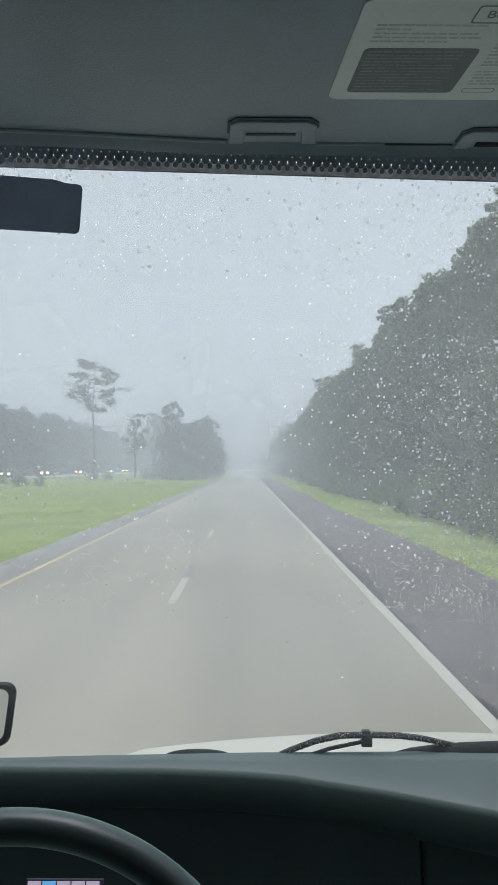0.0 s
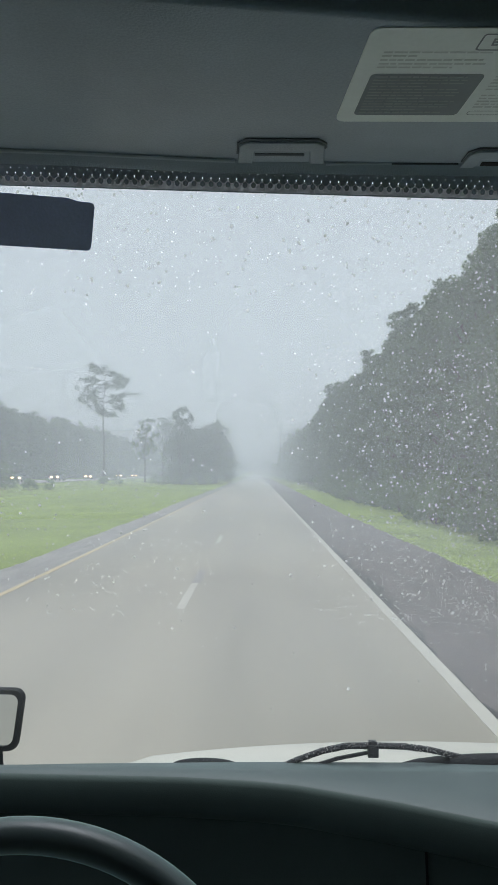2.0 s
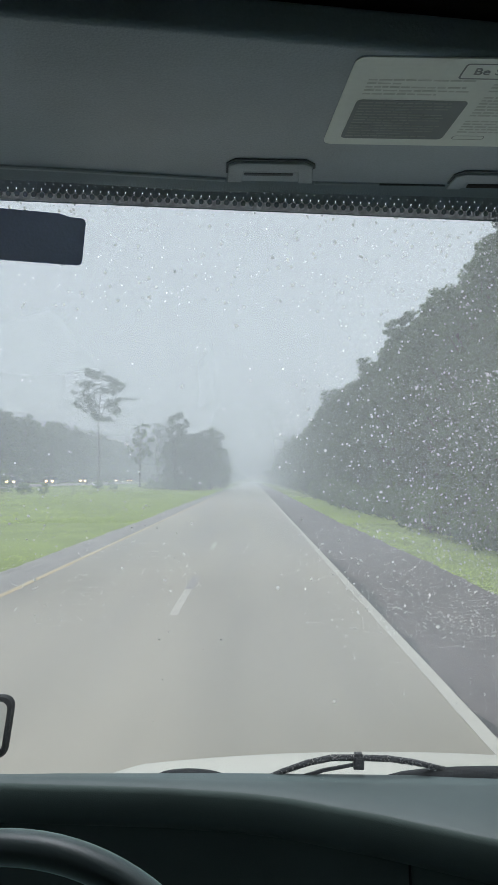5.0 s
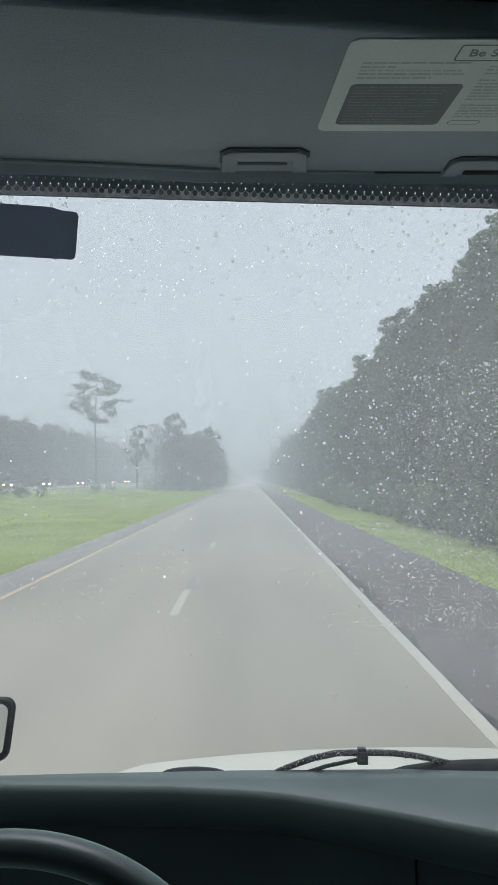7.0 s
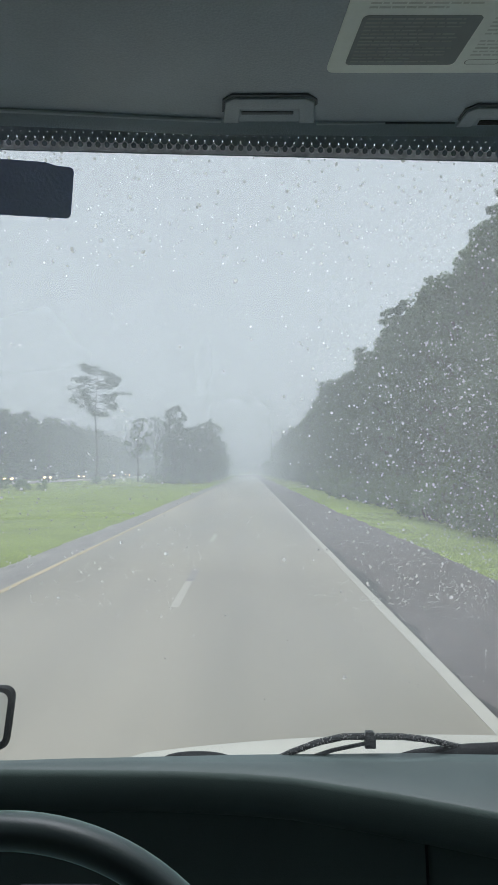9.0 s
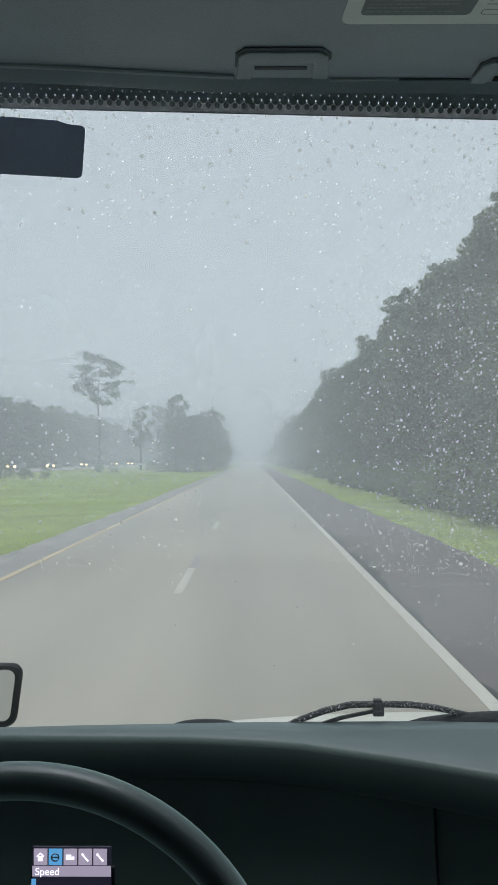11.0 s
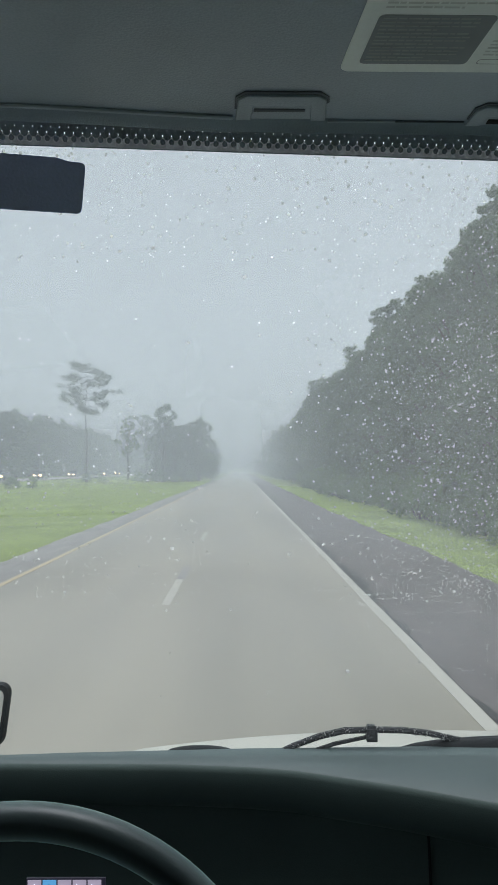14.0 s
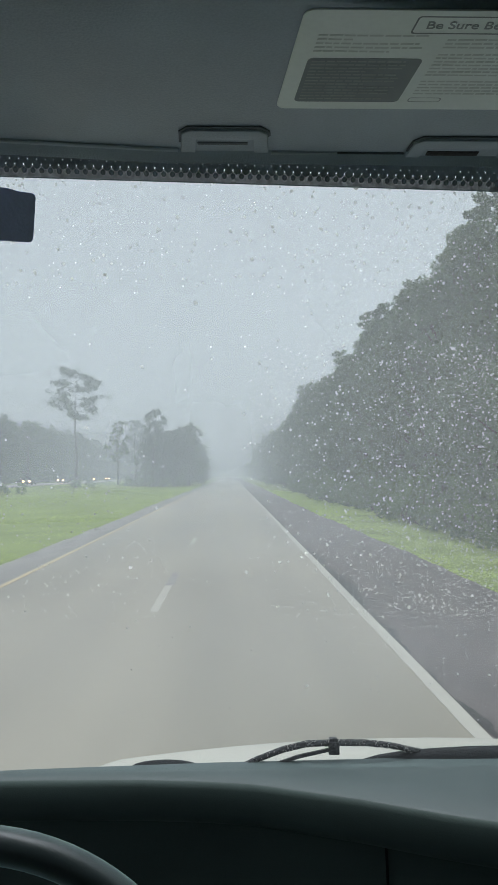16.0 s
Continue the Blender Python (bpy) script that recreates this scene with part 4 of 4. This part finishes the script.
for i in range(len(lo)):
    j = (i + 1) % len(lo)
    bm.faces.new((lo[i], hi[i], hi[j], lo[j]))
bmesh.ops.recalc_face_normals(bm, faces=bm.faces)
bmesh.ops.bevel(bm, geom=list(bm.edges), offset=0.0012, segments=2, affect="EDGES")
part("case", bm, M_HOUSING, housing)
part("badge", boxed(((-0.345, glass_y(2.735, -0.0165), 2.731), (-0.318, glass_y(2.735, -0.011), 2.740))), M_TRIM, housing)

# ---------------------------------------------------------------- dashboard
dash = thing("dashboard", "grey truck dashboard with dark padded instrument brow", "dashboard")
BROW = ((-0.7, 1.214), (-0.39, 1.213), (-0.12, 1.208), (0.0, 1.196), (0.07, 1.182), (0.216, 1.127), (0.345, 1.068), (0.5, 1.010), (0.8, 0.965), (1.6, 0.955))
FAR = ((-0.7, 1.235), (-0.37, 1.246), (-0.31, 1.252), (0.0, 1.270), (0.4, 1.280), (1.6, 1.25))
xs = list(np.linspace(CL + 0.005, CR - 0.005, 61))
bm = bmesh.new()
sheet(bm, [[(x, steps(FAR, x) + 0.05, 1.900) for x in xs], [(x, steps(FAR, x) + 0.006, 1.950) for x in xs], [(x, steps(FAR, x), 1.9551) for x in xs],
           [(x, (steps(FAR, x) + steps(BROW, x)) / 2, 1.9562) for x in xs], [(x, steps(BROW, x) + 0.006, 1.956) for x in xs], [(x, steps(BROW, x), 1.9525) for x in xs]])
bmesh.ops.recalc_face_normals(bm, faces=bm.faces)
part("top_pad", bm, M_DASH, dash, "light grey padded dash top")
bm = bmesh.new()
prof = ((0.001, 1.9535), (-0.0035, 1.951), (-0.0065, 1.945), (-0.009, 1.930), (-0.010, 1.910), (-0.006, 1.897), (0.004, 1.889), (0.02, 1.884))
sheet(bm, [[(x, steps(BROW, x) + a, z) for x in xs] for a, z in prof])
bmesh.ops.recalc_face_normals(bm, faces=bm.faces)
part("brow", bm, M_DASH_DARK, dash, "black padded brow")
bm = bmesh.new()
sheet(bm, [[(x, steps(BROW, x) + a, z) for x in xs] for a, z in ((0.021, 1.886), (0.012, 1.80), (-0.06, 1.62), (-0.10, 1.40), (-0.05, 1.0))])
bmesh.ops.recalc_face_normals(bm, faces=bm.faces)
part("lower_panel", bm, M_DASH_DARK, dash, "black lower dash panel")
bm = bmesh.new()
sx = 0.256
tube(bm, [(sx, steps(BROW, sx) + 0.016, 1.884), (sx + 0.001, steps(BROW, sx) + 0.006, 1.80), (sx + 0.003, steps(BROW, sx) - 0.064, 1.62)], 0.0022, 6)
part("panel_gap", bm, M_BLACK, dash)

# instrument display behind the wheel
display = thing("instrument_display", "lit instrument display with menu icons behind the wheel", "display")
DX, DY, DZ = -0.309, 1.075, 1.853
bez = boxed(((DX - 0.004, DY + 0.0045, DZ - 0.16), (DX + 0.112, DY + 0.012, DZ - 0.03)), bevel=0.001)
part("bezel", bez, M_BLACK, display)
part("panel", boxed(((DX, DY, DZ - 0.145), (DX + 0.108, DY + 0.0035, DZ))), M_SCREEN, display, smooth=False)
for i in range(5):
    x = DX + 0.002 + i * 0.0205
    icon = part("menu_tile", boxed(((x, DY - 0.0012, DZ - 0.024), (x + 0.0185, DY - 0.0002, DZ - 0.002))), M_SCREEN_BLUE if i == 1 else M_SCREEN_BAR, display, smooth=False)
    bm = bmesh.new()
    if i == 1:
        ring = [(x + 0.0092 + 0.005 * math.cos(a * math.tau / 16), DY - 0.0022, DZ - 0.013 + 0.005 * math.sin(a * math.tau / 16)) for a in range(17)]
        tube(bm, ring, 0.0009, 5, cap=False)
        box(bm, (x + 0.0045, DY - 0.0028, DZ - 0.0138), (x + 0.0139, DY - 0.0016, DZ - 0.0122))
    elif i == 0:
        box(bm, (x + 0.0062, DY - 0.0026, DZ - 0.018), (x + 0.0122, DY - 0.0016, DZ - 0.012))
        tube(bm, [(x + 0.0045, DY - 0.002, DZ - 0.012), (x + 0.0092, DY - 0.002, DZ - 0.0075), (x + 0.0139, DY - 0.002, DZ - 0.012)], 0.0009, 5)
    elif i == 2:
        box(bm, (x + 0.0035, DY - 0.0026, DZ - 0.016), (x + 0.0108, DY - 0.0016, DZ - 0.0095))
        box(bm, (x + 0.0114, DY - 0.0026, DZ - 0.016), (x + 0.0150, DY - 0.0016, DZ - 0.012))
    else:
        tube(bm, [(x + 0.005, DY - 0.002, DZ - 0.008), (x + 0.0085, DY - 0.002, DZ - 0.0125), (x + 0.0135, DY - 0.002, DZ - 0.018)], [0.0017, 0.001, 0.0013], 5)
    part("icon", bm, M_LABEL_GREY if i == 1 else M_SCREEN_WHITE, icon)
part("title_bar", boxed(((DX, DY - 0.0010, DZ - 0.0395), (DX + 0.108, DY - 0.0001, DZ - 0.0255))), M_SCREEN_BAR, display, smooth=False)
writing("title", "Speed", 0.0138, pose(DX + 0.004, DY - 0.0015, DZ - 0.0372, 90, 0, 0), M_SCREEN_WHITE, display)
part("cursor", boxed(((DX - 0.001, DY - 0.0012, DZ - 0.062), (DX + 0.005, DY - 0.0002, DZ - 0.043))), M_SCREEN_BLUE, display, smooth=False)

# ---------------------------------------------------------------- steering wheel
wheel = thing("steering_wheel", "black leatherette truck steering wheel", "steering wheel")
wheel.matrix_basis = pose(*WHEEL_AT, -WHEEL_TILT, 0, 0)
bm = bmesh.new()
rings = []
for i in range(96):
    a = i * math.tau / 96
    ring = []
    for k in range(14):
        b = k * math.tau / 14
        rr = WHEEL_R - 0.0035 + 0.0158 * math.cos(b)
        ring.append(bm.verts.new((rr * math.sin(a), 0.0195 * math.sin(b), rr * math.cos(a))))
    rings.append(ring)
for i in range(96):
    r, s = rings[i], rings[(i + 1) % 96]
    for k in range(14):
        bm.faces.new((r[k], r[(k + 1) % 14], s[(k + 1) % 14], s[k]))
bmesh.ops.recalc_face_normals(bm, faces=bm.faces)
part("rim", bm, M_WHEEL, wheel)
bm = bmesh.new()
bmesh.ops.create_cone(bm, cap_ends=True, segments=32, radius1=0.085, radius2=0.07, depth=0.05, matrix=pose(0, 0.04, 0, 90, 0, 0))
bmesh.ops.bevel(bm, geom=[e for e in bm.edges if e.is_boundary or e.calc_face_angle(0) > 0.5], offset=0.008, segments=3, affect="EDGES")
part("hub", bm, M_WHEEL, wheel)
for a in (-105, 105, 180):
    bm = bmesh.new()
    d = Vector((math.sin(radians(a)), 0, math.cos(radians(a))))
    tube(bm, [d * 0.07 + Vector((0, 0.035, 0)), d * 0.15 + Vector((0, 0.02, 0)), d * (WHEEL_R - 0.004)], [0.022, 0.016, 0.014], 10)
    part("spoke", bm, M_WHEEL, wheel)
bm = bmesh.new()
tube(bm, [(0, 0.06, 0), (0, 0.42, -0.12)], 0.045, 14)
part("column", bm, M_BLACK, wheel)

# ---------------------------------------------------------------- outside of the truck
hood = thing("truck_hood", "wet white truck hood with rounded front edge", "truck hood")
bm = bmesh.new()
rows = []
for y, zc, drop in ((1.34, 1.83, 0.02), (1.6, 1.765, 0.03), (1.9, 1.695, 0.04), (2.2, 1.636, 0.05), (2.4, 1.585, 0.06), (2.5, 1.552, 0.07), (2.56, 1.514, 0.08), (2.62, 1.42, 0.1), (2.64, 1.2, 0.1)):
    row = []
    for i in range(33):
        u = -1 + 2 * i / 32
        x = 0.46 + u * (1.06 - 0.08 * (y - 1.34))
        fall = 0.028 * abs(u) ** 2 + 1.3 * max(0, abs(u) - 0.84) ** 1.4
        row.append((x, y - 0.10 * u * u, zc - fall + 0.016 * u))
    rows.append(row)
sheet(bm, rows)
bmesh.ops.recalc_face_normals(bm, faces=bm.faces)
part("bonnet", bm, M_HOOD, hood)
bm = boxed(((CL, 1.325, 1.80), (CR, 1.42, 1.87)), bevel=0.01)
part("cowl", bm, M_BLACK, hood, "black plastic cowl under the windshield")
for x, w, z, h in ((-0.083, 0.058, 1.9425, 0.011), (0.47, 0.23, 1.944, 0.026)):
    bm = bmesh.new()
    bmesh.ops.create_uvsphere(bm, u_segments=24, v_segments=12, radius=1.0)
    for v in bm.verts:
        v.co = Vector((v.co.x * w + x, v.co.y * 0.018 + 1.285, v.co.z * h + z))
    part("cowl_cover", bm, M_BLACK, hood, "black rounded wiper pivot cover")

wiper = thing("windshield_wiper", "wet black windshield wiper parked low on the glass", "wiper")
WY = 1.272
arm = [(0.02, WY - 0.004, 1.938), (0.070, WY, 1.958), (0.115, WY, 1.974), (0.155, WY, 1.983), (0.2, WY, 1.984), (0.25, WY, 1.9835), (0.292, WY, 1.979), (0.345, WY + 0.012, 1.964), (0.42, WY + 0.034, 1.945)]
bm = bmesh.new()
tube(bm, arm, [0.0035, 0.005, 0.0056, 0.0056, 0.0056, 0.0056, 0.0052, 0.0045, 0.0035], 8)
part("arm", bm, M_WIPER, wiper)
bm = bmesh.new()
tube(bm, [(0.052, WY - 0.002, 1.934), (0.095, WY - 0.002, 1.9485), (0.14, WY - 0.002, 1.9625), (0.193, WY - 0.001, 1.973)], [0.0026, 0.0032, 0.0036, 0.0034], 8)
part("blade", bm, M_WIPER, wiper)
bm = boxed(((0.191, WY - 0.008, 1.966), (0.209, WY + 0.009, 1.987)), ((0.1925, WY - 0.006, 1.985), (0.2065, WY + 0.007, 1.992)), bevel=0.0015)
part("pivot_clip", bm, M_WIPER, wiper)
bm = bmesh.new()
tube(bm, [(-0.02, WY + 0.01, 1.926), (0.12, WY + 0.01, 1.934), (0.3, WY + 0.01, 1.938), (0.5, WY + 0.01, 1.930)], 0.005, 6)
part("rubber", bm, M_BLACK, wiper)
rng = np.random.default_rng(61)
bm = bmesh.new()
for i in range(260):
    k = rng.uniform(0, len(arm) - 1.001)
    p = Vector(arm[int(k)]).lerp(Vector(arm[int(k) + 1]), k % 1)
    a = rng.uniform(-1.4, 1.4)
    p += Vector((0, -0.0054 * math.cos(a), 0.0054 * math.sin(a)))
    bmesh.ops.create_icosphere(bm, subdivisions=1, radius=rng.uniform(0.0007, 0.0015), matrix=Matrix.Translation(p))
beads = part("water_beads", bm, M_WATER, wiper, "clear rain beads")

mirror = thing("hood_mirror", "wet black hood mirror on the fender", "mirror")
MX, MY, MZ = -0.905, 2.58, 1.578


def mirror_outline(w, h, r, y):
    pts = []
    for cx, cz, a0 in ((w - r, h - r, 0), (-w + r, h - r, 90), (-w + r, -h + r, 180), (w - r, -h + r, 270)):
        for k in range(6):
            a = radians(a0 + 18 * k)
            px, pz = cx + r * math.cos(a), cz + r * math.sin(a)
            pts.append((MX + px + pz * 0.12, y, MZ + pz))
    return pts


bm = bmesh.new()
loops = [[bm.verts.new(p) for p in mirror_outline(w, h, r, MY + dy)] for w, h, r, dy in ((0.077, 0.089, 0.03, 0.008), (0.077, 0.089, 0.03, -0.004), (0.092, 0.104, 0.036, -0.006), (0.098, 0.110, 0.04, 0.01), (0.085, 0.095, 0.04, 0.06), (0.05, 0.06, 0.03, 0.085))]
for a, b in zip(loops, loops[1:]):
    for i in range(len(a)):
        j = (i + 1) % len(a)
        bm.faces.new((a[i], a[j], b[j], b[i]))
bm.faces.new(loops[-1])
bmesh.ops.recalc_face_normals(bm, faces=bm.faces)
part("shell", bm, M_BLACK, mirror)
bm = bmesh.new()
f = bm.faces.new([bm.verts.new(p) for p in mirror_outline(0.0765, 0.0885, 0.03, MY + 0.002)])
ext = bmesh.ops.extrude_face_region(bm, geom=[f])
for g in ext["geom"]:
    if isinstance(g, bmesh.types.BMVert):
        g.co.y += 0.004
bmesh.ops.recalc_face_normals(bm, faces=bm.faces)
part("glass", bm, M_MIRROR, mirror, "rain-streaked convex mirror glass")
bm = bmesh.new()
tube(bm, [(MX, MY + 0.05, MZ - 0.07), (MX + 0.02, MY + 0.03, MZ - 0.2), (MX + 0.14, MY - 0.10, MZ - 0.36)], 0.012, 8)
part("stalk", bm, M_BLACK, mirror)
bm = bmesh.new()
bmesh.ops.create_uvsphere(bm, u_segments=32, v_segments=16, radius=1.0)
for v in bm.verts:
    v.co = Vector((v.co.x * 0.34 - 0.66, v.co.y * 0.75 + 2.05, v.co.z * 0.30 + 1.20))
part("fender", bm, M_HOOD, hood, "white rounded front fender")

# chassis and wheels that carry the cab
chassis = thing("truck_chassis", "black steel truck chassis with dual road wheels", "truck chassis")
for x in (0.02, 0.86):
    part("frame_rail", boxed(((x, -3.6, 0.62), (x + 0.09, 2.5, 0.88)), bevel=0.008), M_BLACK, chassis)
part("bumper", boxed(((-0.62, 2.42, 0.45), (1.54, 2.62, 0.80)), bevel=0.03), M_HOOD, chassis, "white front bumper")
part("grille", boxed(((0.0, 2.44, 0.82), (0.92, 2.56, 1.30)), bevel=0.02), M_BLACK, chassis)
for x in (-0.55, 1.47):
    for y in (1.75, -2.4):
        bm = bmesh.new()
        tube(bm, [(x - 0.13, y, 0.48), (x - 0.11, y, 0.48), (x + 0.11, y, 0.48), (x + 0.13, y, 0.48)], [0.40, 0.48, 0.48, 0.40], 32)
        tyre = part("wheel", bm, M_BLACK, chassis)
        bm = bmesh.new()
        tube(bm, [(x - 0.135, y, 0.48), (x + 0.135, y, 0.48)], 0.27, 24)
        part("rim", bm, M_HOOD, tyre, "white steel rim")
part("cab_mount", boxed(((0.0, -0.6, 0.86), (0.97, 1.4, 0.93))), M_BLACK, chassis)
bm = bmesh.new()
bmesh.ops.create_uvsphere(bm, u_segments=32, v_segments=16, radius=1.0)
for v in bm.verts:
    v.co = Vector((v.co.x * 0.34 + 1.58, v.co.y * 0.75 + 2.05, v.co.z * 0.30 + 1.20))
part("fender", bm, M_HOOD, hood, "white rounded front fender")
